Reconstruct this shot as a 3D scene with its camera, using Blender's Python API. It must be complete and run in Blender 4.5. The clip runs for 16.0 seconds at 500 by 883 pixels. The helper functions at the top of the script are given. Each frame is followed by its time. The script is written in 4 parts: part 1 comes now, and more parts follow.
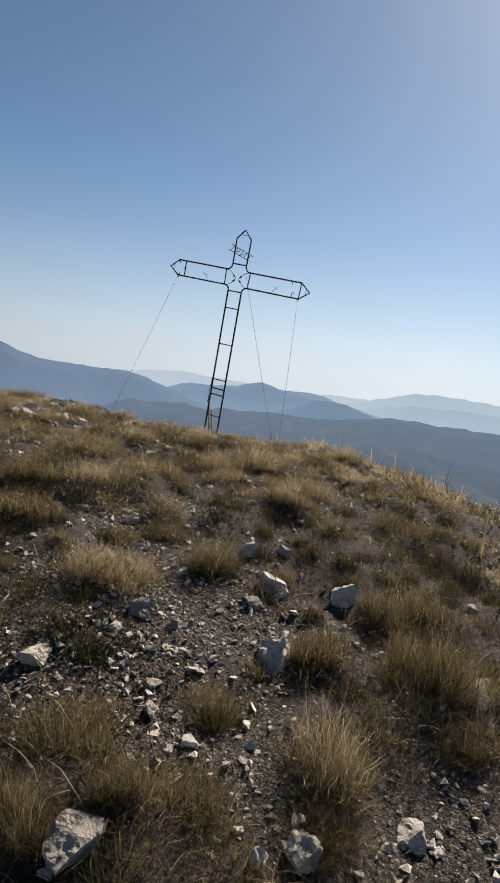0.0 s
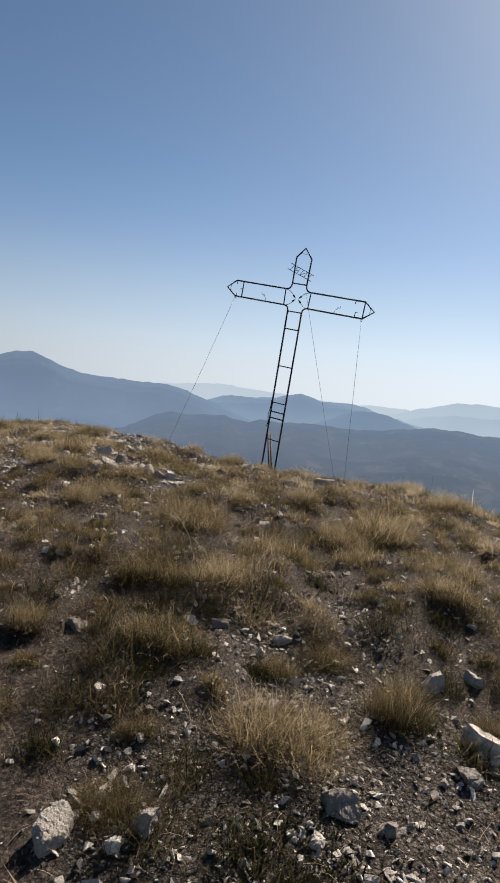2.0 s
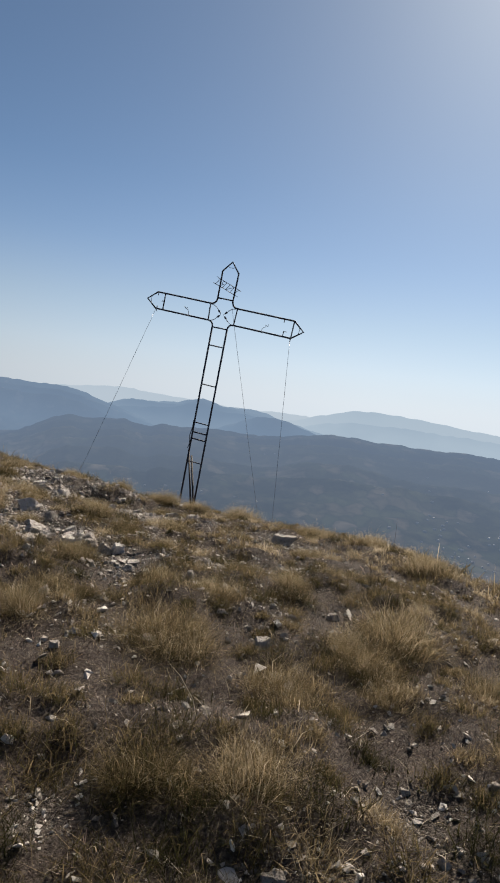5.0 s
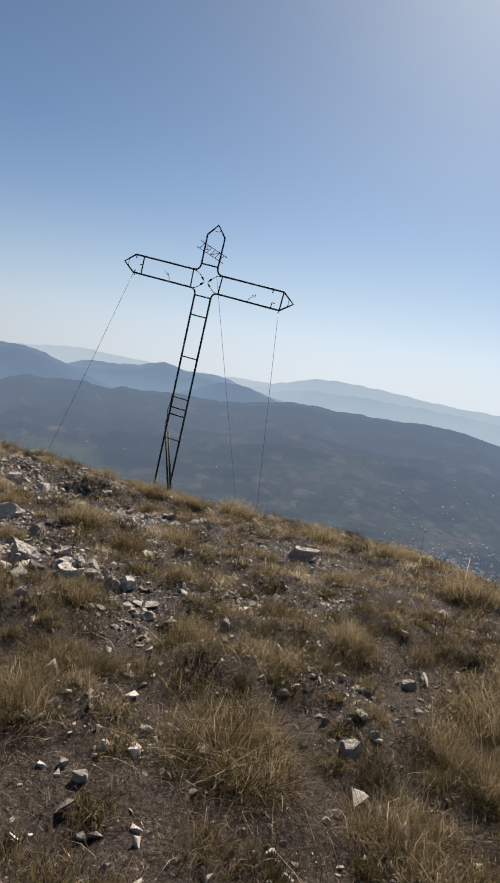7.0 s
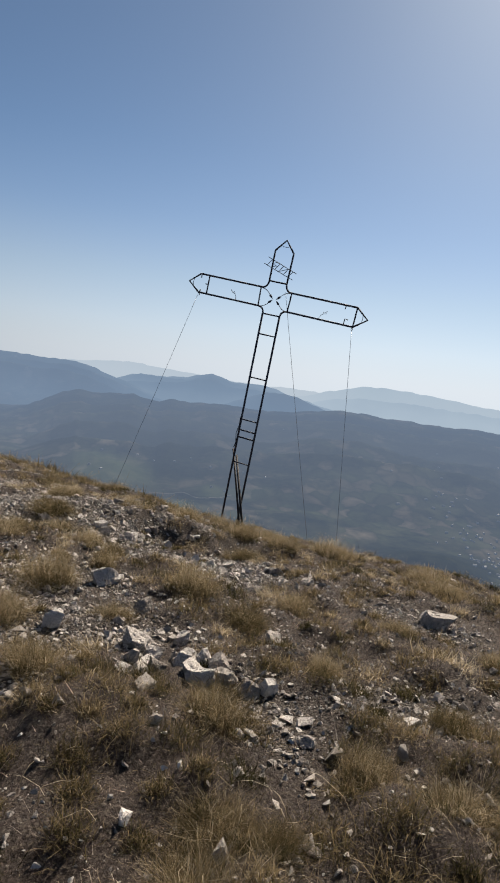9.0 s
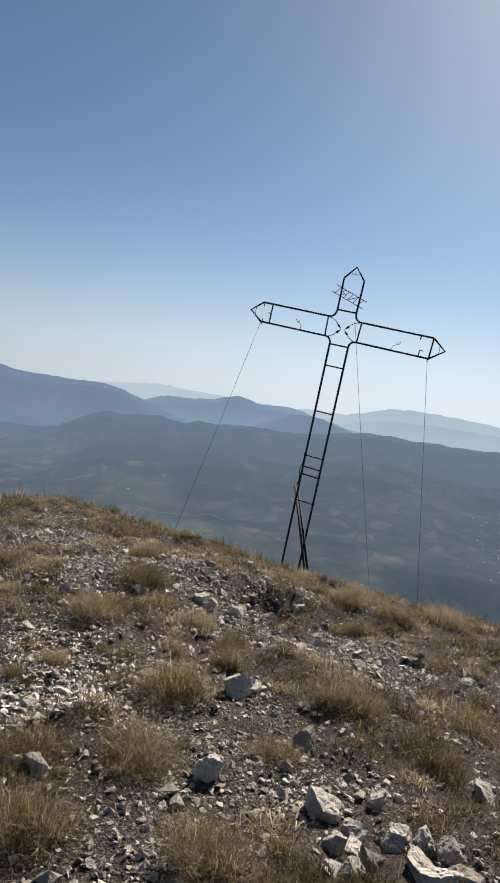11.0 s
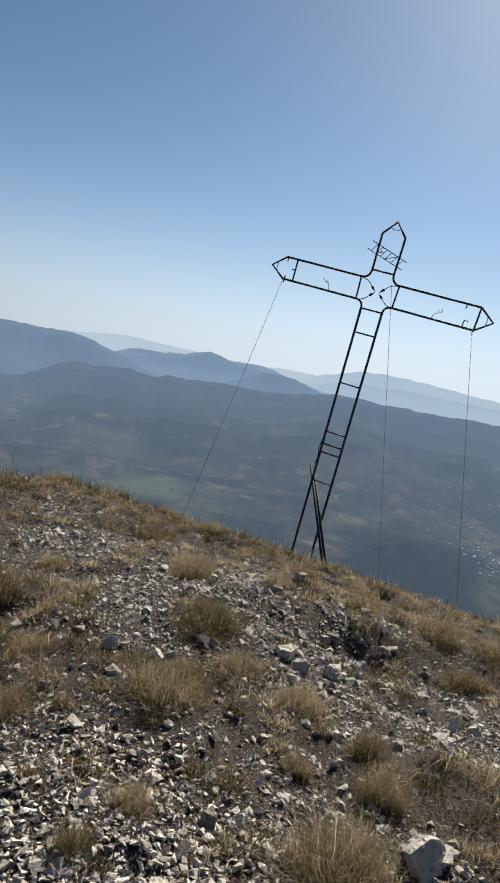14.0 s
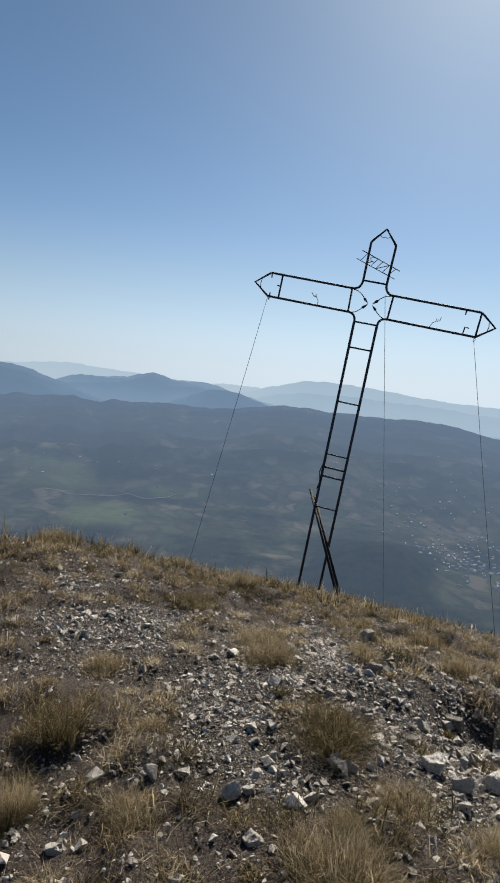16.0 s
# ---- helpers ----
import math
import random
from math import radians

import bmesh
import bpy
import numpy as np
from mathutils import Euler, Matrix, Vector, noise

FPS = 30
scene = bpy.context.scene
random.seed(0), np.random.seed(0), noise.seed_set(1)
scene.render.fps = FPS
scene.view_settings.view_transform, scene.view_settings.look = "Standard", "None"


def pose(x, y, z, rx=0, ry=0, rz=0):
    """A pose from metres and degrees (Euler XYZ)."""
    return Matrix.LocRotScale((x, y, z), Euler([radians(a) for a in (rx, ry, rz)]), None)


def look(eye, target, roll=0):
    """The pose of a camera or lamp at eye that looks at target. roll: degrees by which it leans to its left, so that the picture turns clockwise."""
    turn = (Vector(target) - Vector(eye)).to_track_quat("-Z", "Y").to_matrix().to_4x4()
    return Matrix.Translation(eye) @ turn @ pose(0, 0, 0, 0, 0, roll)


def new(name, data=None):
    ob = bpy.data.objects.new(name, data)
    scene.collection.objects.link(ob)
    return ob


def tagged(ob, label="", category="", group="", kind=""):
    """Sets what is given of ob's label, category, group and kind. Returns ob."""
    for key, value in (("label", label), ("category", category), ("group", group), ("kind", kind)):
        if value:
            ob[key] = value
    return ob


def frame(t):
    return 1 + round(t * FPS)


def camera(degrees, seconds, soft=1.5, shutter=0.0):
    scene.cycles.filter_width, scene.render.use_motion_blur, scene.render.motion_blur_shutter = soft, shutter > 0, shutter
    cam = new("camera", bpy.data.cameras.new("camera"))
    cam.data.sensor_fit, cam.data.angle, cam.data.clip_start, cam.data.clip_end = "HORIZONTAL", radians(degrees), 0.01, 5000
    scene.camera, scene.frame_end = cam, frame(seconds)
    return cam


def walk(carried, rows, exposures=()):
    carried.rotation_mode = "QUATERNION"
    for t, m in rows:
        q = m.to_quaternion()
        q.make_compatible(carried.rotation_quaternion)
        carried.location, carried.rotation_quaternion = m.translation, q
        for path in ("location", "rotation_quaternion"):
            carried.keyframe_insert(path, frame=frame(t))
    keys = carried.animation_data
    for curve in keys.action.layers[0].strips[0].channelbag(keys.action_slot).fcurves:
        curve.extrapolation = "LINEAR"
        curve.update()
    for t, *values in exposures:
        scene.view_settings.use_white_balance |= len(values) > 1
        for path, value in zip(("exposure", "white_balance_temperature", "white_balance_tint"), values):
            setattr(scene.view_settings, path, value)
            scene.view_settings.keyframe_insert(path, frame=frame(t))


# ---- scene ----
cam = camera(40.9, 16.0, soft=1.8)
PATH = [
    (0, (0.0, 0.0, 1.5), (-0.044, 1.989, 1.291), 6.2),
    (0.5, (-0.146, 0.121, 1.569), (-0.207, 2.106, 1.332), 5.5),
    (1, (-0.325, 0.255, 1.614), (-0.413, 2.246, 1.445), 8.2),
    (1.5, (-0.427, 0.42, 1.644), (-0.557, 2.411, 1.512), 6.1),
    (2, (-0.553, 0.589, 1.715), (-0.719, 2.573, 1.529), 5.3),
    (2.5, (-0.665, 0.747, 1.711), (-0.747, 2.739, 1.547), 5.8),
    (3, (-0.783, 0.84, 1.82), (-0.717, 2.832, 1.657), 7.2),
    (3.5, (-0.862, 0.936, 1.839), (-0.707, 2.923, 1.676), 8.3),
    (4, (-0.947, 1.138, 1.894), (-0.829, 3.129, 1.744), 6.6),
    (4.5, (-0.989, 1.285, 1.977), (-0.879, 3.272, 1.773), 6.8),
    (5, (-1.09, 1.443, 1.996), (-0.967, 3.434, 1.854), 6.6),
    (7.5, (-1.603, 2.511, 2.198), (-1.325, 4.473, 1.924), 8.2),
    (8, (-1.695, 2.669, 2.255), (-1.477, 4.631, 1.937), 5.6),
    (8.5, (-1.806, 2.833, 2.255), (-1.661, 4.81, 1.984), 5.9),
    (11, (-2.687, 3.803, 2.392), (-2.667, 5.797, 2.23), 6.8),
    (11.5, (-2.814, 4.106, 2.384), (-2.939, 6.068, 2.012), 3.5),
    (12, (-2.927, 4.327, 2.331), (-2.957, 6.299, 1.998), 6.8),
    (12.5, (-3.07, 4.483, 2.416), (-2.947, 6.47, 2.222), 8.4),
    (13, (-3.186, 4.693, 2.436), (-3.005, 6.661, 2.134), 9.7),
    (13.5, (-3.347, 4.994, 2.4), (-3.167, 6.974, 2.184), 7.8),
    (14, (-3.499, 5.184, 2.42), (-3.37, 7.161, 2.146), 9.4),
    (14.5, (-3.722, 5.311, 2.427), (-3.503, 7.293, 2.283), 8.3),
    (15, (-3.921, 5.554, 2.443), (-3.67, 7.526, 2.232), 8.8),
    (15.5, (-4.081, 5.826, 2.422), (-3.906, 7.815, 2.3), 4.9),
    (16, (-4.217, 6.053, 2.451), (-3.945, 8.024, 2.241), 5.2),
]
walk(cam, [(t, look(eye, target, roll)) for t, eye, target, roll in PATH], [(0, 1.13, 6750, 11), (1.5, 1.19, 6760, 12), (4, 1.16, 6760, 12), (5, 1.07, 6720, 11), (8.5, 1.07, 6760, 12), (11.5, 1.12, 6650, 9), (13.5, 1.12, 6550, 8), (15, 1.05, 6350, 7), (16, 1.03, 6350, 7)])

# ---- light ----
SUN_AZIMUTH, SUN_HEIGHT = 27.0, 38.0
world = bpy.data.worlds.new("world")
scene.world = world
world.use_nodes = True
wn = world.node_tree
sky = wn.nodes.new("ShaderNodeTexSky")
sky.sky_type = "NISHITA"
sky.sun_disc = False
sky.sun_elevation, sky.sun_rotation = radians(SUN_HEIGHT), radians(SUN_AZIMUTH)
sky.altitude, sky.air_density, sky.dust_density, sky.ozone_density = 1500, 0.62, 1.1, 2.6
tint = wn.nodes.new("ShaderNodeMix")
tint.data_type, tint.blend_type = "RGBA", "MULTIPLY"
tint.inputs[0].default_value, tint.inputs[7].default_value = 1.0, (0.935, 1.025, 0.965, 1)
wn.links.new(sky.outputs[0], tint.inputs[6])
wn.links.new(tint.outputs[2], wn.nodes["Background"].inputs[0])
wn.nodes["Background"].inputs[1].default_value = 0.0502

sun_way = Vector((math.sin(radians(SUN_AZIMUTH)) * math.cos(radians(SUN_HEIGHT)), math.cos(radians(SUN_AZIMUTH)) * math.cos(radians(SUN_HEIGHT)), math.sin(radians(SUN_HEIGHT))))
sun = new("sun", bpy.data.lights.new("sun", "SUN"))
sun.data.energy, sun.data.angle, sun.data.color = 5.0, radians(0.6), (1.0, 0.92, 0.80)
sun.matrix_world = look((0, 0, 60), Vector((0, 0, 60)) - sun_way)


# ---- number noise ----
_table = np.random.RandomState(7).rand(256, 256)


def value_noise(x, y, size, shift=0):
    """Smooth noise from 0 to 1 whose bumps are about size metres apart."""
    u, v = np.asarray(x, float) / size + 37.3 * shift + 1000, np.asarray(y, float) / size + 91.7 * shift + 1000
    i, j = np.floor(u).astype(int), np.floor(v).astype(int)
    f, g = u - i, v - j
    f, g = f * f * (3 - 2 * f), g * g * (3 - 2 * g)
    a, b = _table[i % 256, j % 256], _table[(i + 1) % 256, j % 256]
    c, d = _table[i % 256, (j + 1) % 256], _table[(i + 1) % 256, (j + 1) % 256]
    return (a * (1 - f) + b * f) * (1 - g) + (c * (1 - f) + d * f) * g


def layered_noise(x, y, size, shift=0, layers=4):
    total, weight = 0.0, 0.0
    for n in range(layers):
        total = total + value_noise(x, y, size / 2**n, shift + n) / 2**n
        weight += 1 / 2**n
    return total / weight


# ---- the lie of the land ----
# A dome with broad swells on it: six terms of the dome, then the heights of the swells on a grid of 7 x 9.
DOME = [0.822, -1.155, -1.339, -1.316, -1.882, -2.808]
SWELLS = [-0.036, -0.206, -0.099, -0.429, -0.439, 0.878, -0.007, -0.120, -0.013, 0.058, -0.419, 0.324, 0.825, 0.065, -0.125, -0.399, -0.112, -0.026, 0.684, 0.372, 0.513, -0.805, 0.430, -0.359, -0.329, 0.215, -0.012, 0.447, 0.255, -0.232, -0.159, -0.955, -0.132, 0.239, 0.309, -0.000, -0.641, -0.303, -0.379, 0.863, 0.708, -0.164, 0.082, 0.070, -0.005, -0.405, 0.611, 0.900, -1.488, -0.081, 0.248, 0.047, -0.006, -0.003, -0.044, 0.391, 0.623, -0.615, -0.290, 0.081, 0.022, -0.001, -0.000]
SWELL_X, SWELL_Y, SWELL_SIZE = [-9.000, -6.100, -3.200, -0.300, 2.600, 5.500, 8.400], [-2.000, 1.300, 4.600, 7.900, 11.200, 14.500, 17.800, 21.100, 24.400], 3.0


def dome(x, y):
    a, b = x / 5, y / 10 - 1
    terms = (1 + 0 * a, a, b, a * a, a * b, b * b)
    h = sum(k * t for k, t in zip(DOME, terms))
    for n, k in enumerate(SWELLS):
        cx, cy = SWELL_X[n // len(SWELL_Y)], SWELL_Y[n % len(SWELL_Y)]
        h = h + k * np.exp(-((x - cx) ** 2 + (y - cy) ** 2) / (2 * SWELL_SIZE**2))
    return np.where(h > -8, h, -8 - 40 * np.log1p(np.maximum(-8 - h, 0) / 40))


def spot(x, y, cx, cy, r):
    return np.exp(-((x - cx) ** 2 + (y - cy) ** 2) / (r * r))


def bareness(x, y):
    """1 where stones lie bare, 0 where grass has closed over them."""
    x, y = np.asarray(x, float), np.asarray(y, float)
    m = 1.0 * spot(x, y, -0.30, 2.45, 0.50) + 0.8 * spot(x, y, -0.75, 2.25, 0.42) + 0.6 * spot(x, y, -0.60, 1.8, 0.35) + 0.7 * spot(x, y, 0.05, 1.75, 0.28) + 0.7 * spot(x, y, 0.62, 1.72, 0.35)
    m = m + 0.45 * spot(x, y, 0.10, 3.55, 0.35) + 0.45 * spot(x, y, -0.78, 3.15, 0.22) + 0.5 * spot(x, y, -0.35, 3.42, 0.25) + 0.5 * spot(x, y, -0.72, 3.0, 0.25)
    m = m + 0.5 * spot(x, y, -1.5, 4.3, 0.3) + 0.6 * spot(x, y, -1.58, 4.2, 0.25) + 0.65 * spot(x, y, -1.08, 5.75, 0.45) + 0.6 * spot(x, y, -0.35, 6.0, 0.3)
    m = m + 0.55 * spot(x, y, 0.26, 2.17, 0.3) + 0.5 * spot(x, y, 0.35, 1.5, 0.25) + 0.45 * spot(x, y, -0.31, 3.37, 0.25) + 0.6 * spot(x, y, -1.42, 3.2, 0.22)
    m = m + 0.55 * spot(x, y, -1.5, 4.4, 0.22) + 0.5 * spot(x, y, -1.56, 4.8, 0.2) + 0.55 * spot(x, y, -1.58, 5.15, 0.22) + 0.5 * spot(x, y, -0.64, 5.9, 0.3) + 0.4 * spot(x, y, -0.35, 7.06, 0.35)
    m = m + 0.75 * spot(x, y, -2.05, 6.15, 0.45) + 0.8 * spot(x, y, -3.24, 5.75, 0.35)
    m = m + 1.4 * spot(x, y, -3.35, 6.95, 0.55) + 0.9 * spot(x, y, -4.0, 7.3, 0.6) + 0.85 * spot(x, y, -3.6, 8.9, 1.1) + 1.1 * spot(x, y, -2.5, 9.2, 1.0) + 1.0 * spot(x, y, -1.75, 8.1, 0.6)
    m = m + 0.7 * spot(x, y, -2.9, 10.5, 0.95) + 0.7 * spot(x, y, -0.35, 7.4, 0.45) + 0.5 * spot(x, y, -4.2, 10.6, 0.8) + 0.4 * spot(x, y, -4.6, 11.7, 0.5) + 0.35 * spot(x, y, -3.5, 12.6, 0.6)
    m = m + 0.6 * spot(x, y, -2.55, 7.0, 0.45) + 0.55 * spot(x, y, -2.7, 6.3, 0.4) + 0.5 * spot(x, y, -2.2, 6.6, 0.35) + 0.5 * spot(x, y, -1.7, 5.65, 0.35) + 0.5 * spot(x, y, -3.0, 5.6, 0.4) - 0.6 * spot(x, y, -1.6, 6.9, 0.5)
    m = m + 0.3 * spot(x, y, 0.0, 1.9, 0.75) + 0.25 * spot(x, y, 0.55, 2.3, 0.5)
    m = m * np.clip(2.5 * (layered_noise(x, y, 0.6, 5) - 0.15), 0.15, 1.2) + 0.9 * (layered_noise(x, y, 0.8, 11) - 0.5) - 0.35 * np.clip(3 * (layered_noise(x, y, 0.45, 15) - 0.52), 0, 1)
    m = np.clip(1.25 * m - 0.11, 0, 1)
    return m * m * (3 - 2 * m)


def ground_height(x, y):
    """The summit's surface, with its hummocks, the scrape in the rubble and the small bumps of the soil."""
    x, y = np.asarray(x, float), np.asarray(y, float)
    h = dome(x, y)
    scrape = np.exp(-(((x + 2.15) / 0.8) ** 2) - ((y - 9.45) / 0.85) ** 2)
    edge = y - 9.47 - 0.12 * (x + 2.2) - 0.30 * (layered_noise(x, y, 0.5, 13) - 0.5)
    h = h + 0.12 * spot(x, y, -3.1, 9.05, 0.8) + 0.06 * spot(x, y, -3.2, 10.0, 0.7) + 0.15 * spot(x, y, -5.2, 13.0, 2.0)
    h = h + scrape * (0.16 * np.tanh(edge / 0.19) - 0.03)
    hummock = np.clip(2.6 * (layered_noise(x, y, 0.42, 19) - 0.38), 0, 1) * np.clip(1 - bareness(x, y), 0.15, 1)
    h = h + 0.095 * (hummock - 0.35) + 0.055 * (layered_noise(x, y, 0.8, 3) - 0.5) + 0.045 * (layered_noise(x, y, 0.16, 9, 3) - 0.5)
    return h


# ---- materials ----
def material(name):
    m = bpy.data.materials.new(name)
    m.use_nodes = True
    t = m.node_tree
    return m, t, t.nodes["Principled BSDF"], t.nodes["Material Output"]


def noise_node(t, vector, scale, detail=4.0, rough=0.55):
    n = t.nodes.new("ShaderNodeTexNoise")
    n.inputs["Scale"].default_value, n.inputs["Detail"].default_value, n.inputs["Roughness"].default_value = scale, detail, rough
    t.links.new(vector, n.inputs["Vector"])
    return n.outputs["Fac"]


def ramp(t, fac, *stops):
    n = t.nodes.new("ShaderNodeValToRGB")
    e = n.color_ramp.elements
    while len(e) < len(stops):
        e.new(0.5)
    for k, (at, colour) in zip(e, stops):
        k.position, k.color = at, (*colour, 1)
    t.links.new(fac, n.inputs[0])
    return n.outputs[0]


def mix(t, fac, a, b, how="MIX"):
    n = t.nodes.new("ShaderNodeMix")
    n.data_type, n.blend_type = "RGBA", how
    for socket, value in ((n.inputs[0], fac), (n.inputs[6], a), (n.inputs[7], b)):
        if isinstance(value, (int, float)):
            socket.default_value = value
        elif isinstance(value, tuple):
            socket.default_value = (*value, 1)
        else:
            t.links.new(value, socket)
    return n.outputs[2]


def arith(t, how, a, b=0.0, clamp=False):
    n = t.nodes.new("ShaderNodeMath")
    n.operation, n.use_clamp = how, clamp
    for socket, value in ((n.inputs[0], a), (n.inputs[1], b)):
        if isinstance(value, (int, float)):
            socket.default_value = value
        else:
            t.links.new(value, socket)
    return n.outputs[0]


def bump(t, height, strength, distance, to):
    n = t.nodes.new("ShaderNodeBump")
    n.inputs["Strength"].default_value, n.inputs["Distance"].default_value = strength, distance
    t.links.new(height, n.inputs["Height"])
    t.links.new(n.outputs[0], to.inputs["Normal"])


def attribute(t, name):
    n = t.nodes.new("ShaderNodeAttribute")
    n.attribute_name = name
    return n.outputs["Fac"]


def place_of(t):
    return t.nodes.new("ShaderNodeNewGeometry").outputs["Position"]


def soil_material():
    m, t, b, out = material("stony_soil")
    p = place_of(t)

    def grit(scale):
        n = t.nodes.new("ShaderNodeTexVoronoi")
        n.inputs["Scale"].default_value = scale
        t.links.new(p, n.inputs["Vector"])
        c = ramp(t, n.outputs["Color"], (0.0, (0.0305, 0.0228, 0.0183)), (0.45, (0.0800, 0.0625, 0.0517)), (0.75, (0.1904, 0.1615, 0.1371)), (1.0, (0.4265, 0.3922, 0.3465)))
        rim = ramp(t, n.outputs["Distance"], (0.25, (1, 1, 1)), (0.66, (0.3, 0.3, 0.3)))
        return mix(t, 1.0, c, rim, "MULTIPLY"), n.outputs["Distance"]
    coarse, coarse_rise = grit(62)
    fine, fine_rise = grit(150)
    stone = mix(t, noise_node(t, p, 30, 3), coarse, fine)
    earth = ramp(t, noise_node(t, p, 14, 6), (0.3, (0.0095, 0.0062, 0.0050)), (0.5, (0.0267, 0.0184, 0.0154)), (0.7, (0.0593, 0.0426, 0.0355)))
    litter = ramp(t, noise_node(t, p, 75, 6, 0.75), (0.36, (0.0130, 0.0095, 0.0076)), (0.5, (0.0503, 0.0379, 0.0313)), (0.65, (0.1896, 0.1540, 0.1244)))
    ground = mix(t, arith(t, "MULTIPLY", noise_node(t, p, 5, 4), 1.4, True), earth, litter)
    bare = arith(t, "SUBTRACT", arith(t, "ADD", attribute(t, "bare"), 0.12), arith(t, "MULTIPLY", arith(t, "SUBTRACT", noise_node(t, p, 22, 4), 0.5), 1.2), True)
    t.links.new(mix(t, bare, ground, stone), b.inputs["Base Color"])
    b.inputs["Roughness"].default_value = 0.95
    b.inputs["Specular IOR Level"].default_value = 0.15
    rise = arith(t, "MULTIPLY", arith(t, "ADD", coarse_rise, arith(t, "MULTIPLY", fine_rise, 0.5)), arith(t, "MULTIPLY", bare, -0.9))
    h = arith(t, "ADD", arith(t, "ADD", noise_node(t, p, 45, 8, 0.75), arith(t, "MULTIPLY", noise_node(t, p, 190, 4, 0.7), 0.5)), rise)
    bump(t, h, 1.0, 0.022, b)
    return m


def limestone_material(name="limestone", island=False, pale=1.0):
    m, t, b, out = material(name)
    p = place_of(t)
    if island:
        pick = t.nodes.new("ShaderNodeNewGeometry").outputs["Random Per Island"]
    else:
        pick = t.nodes.new("ShaderNodeObjectInfo").outputs["Random"]
    base = ramp(t, pick, *((at_, tuple(pale * v for v in c)) for at_, c in ((0.0, (0.1150, 0.0974, 0.0841)), (0.2, (0.2036, 0.1779, 0.1540)), (0.45, (0.3363, 0.3009, 0.2674)), (0.72, (0.4780, 0.4363, 0.3948)), (1.0, (0.6019, 0.5621, 0.5178)))))
    mottled = mix(t, 0.3, base, ramp(t, noise_node(t, p, 18, 6, 0.65), (0.3, (0.12, 0.104, 0.09)), (0.55, (0.31, 0.28, 0.248)), (0.75, (0.50, 0.46, 0.41))))
    lichen = ramp(t, noise_node(t, p, 45, 5, 0.6), (0.58, (0, 0, 0)), (0.68, (1, 1, 1)))
    grey = mix(t, arith(t, "MULTIPLY", lichen, 0.6), mottled, (0.10, 0.09, 0.08))
    t.links.new(grey, b.inputs["Base Color"])
    b.inputs["Roughness"].default_value = 0.9
    b.inputs["Specular IOR Level"].default_value = 0.2
    bump(t, arith(t, "ADD", noise_node(t, p, 30, 8, 0.7), arith(t, "MULTIPLY", noise_node(t, p, 140, 3), 0.3)), 0.7, 0.03, b)
    return m


def grass_material():
    m, t, b, out = material("dry_grass")
    geo = t.nodes.new("ShaderNodeNewGeometry")
    spread = arith(t, "MULTIPLY", arith(t, "SUBTRACT", geo.outputs["Random Per Island"], 0.5), 0.42)
    tone = arith(t, "ADD", attribute(t, "tone"), spread)
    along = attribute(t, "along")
    # Tips paler and bases greener; bases also painted darker, as shade between the blades.
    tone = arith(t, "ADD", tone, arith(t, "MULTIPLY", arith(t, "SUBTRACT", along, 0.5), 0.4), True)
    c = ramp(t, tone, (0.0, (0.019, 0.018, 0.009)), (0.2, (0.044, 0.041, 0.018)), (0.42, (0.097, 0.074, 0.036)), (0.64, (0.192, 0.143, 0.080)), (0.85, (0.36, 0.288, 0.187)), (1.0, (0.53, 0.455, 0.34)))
    d = t.nodes.new("ShaderNodeBsdfDiffuse")
    tr = t.nodes.new("ShaderNodeBsdfTranslucent")
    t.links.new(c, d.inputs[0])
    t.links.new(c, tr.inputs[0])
    s = t.nodes.new("ShaderNodeMixShader")
    s.inputs[0].default_value = 0.5
    t.links.new(d.outputs[0], s.inputs[1])
    t.links.new(tr.outputs[0], s.inputs[2])
    t.links.new(s.outputs[0], out.inputs["Surface"])
    return m


def litter_material(name, *stops):
    """Dead leaves, straw and woody mats of low plants, each piece of its own shade."""
    m, t, b, out = material(name)
    pick = t.nodes.new("ShaderNodeNewGeometry").outputs["Random Per Island"]
    t.links.new(ramp(t, pick, *stops), b.inputs["Base Color"])
    b.inputs["Roughness"].default_value = 1.0
    b.inputs["Specular IOR Level"].default_value = 0.1
    return m


def iron_material(name, colour, rust, rough=0.6):
    m, t, b, out = material(name)
    p = place_of(t)
    worn = ramp(t, noise_node(t, p, 9, 6, 0.7), (0.5, (0, 0, 0)), (0.68, (1, 1, 1)))
    c = mix(t, arith(t, "MULTIPLY", worn, rust), colour, (0.10, 0.045, 0.022))
    t.links.new(c, b.inputs["Base Color"])
    b.inputs["Roughness"].default_value = rough
    b.inputs["Metallic"].default_value = 0.3
    bump(t, noise_node(t, p, 120, 4), 0.3, 0.003, b)
    return m


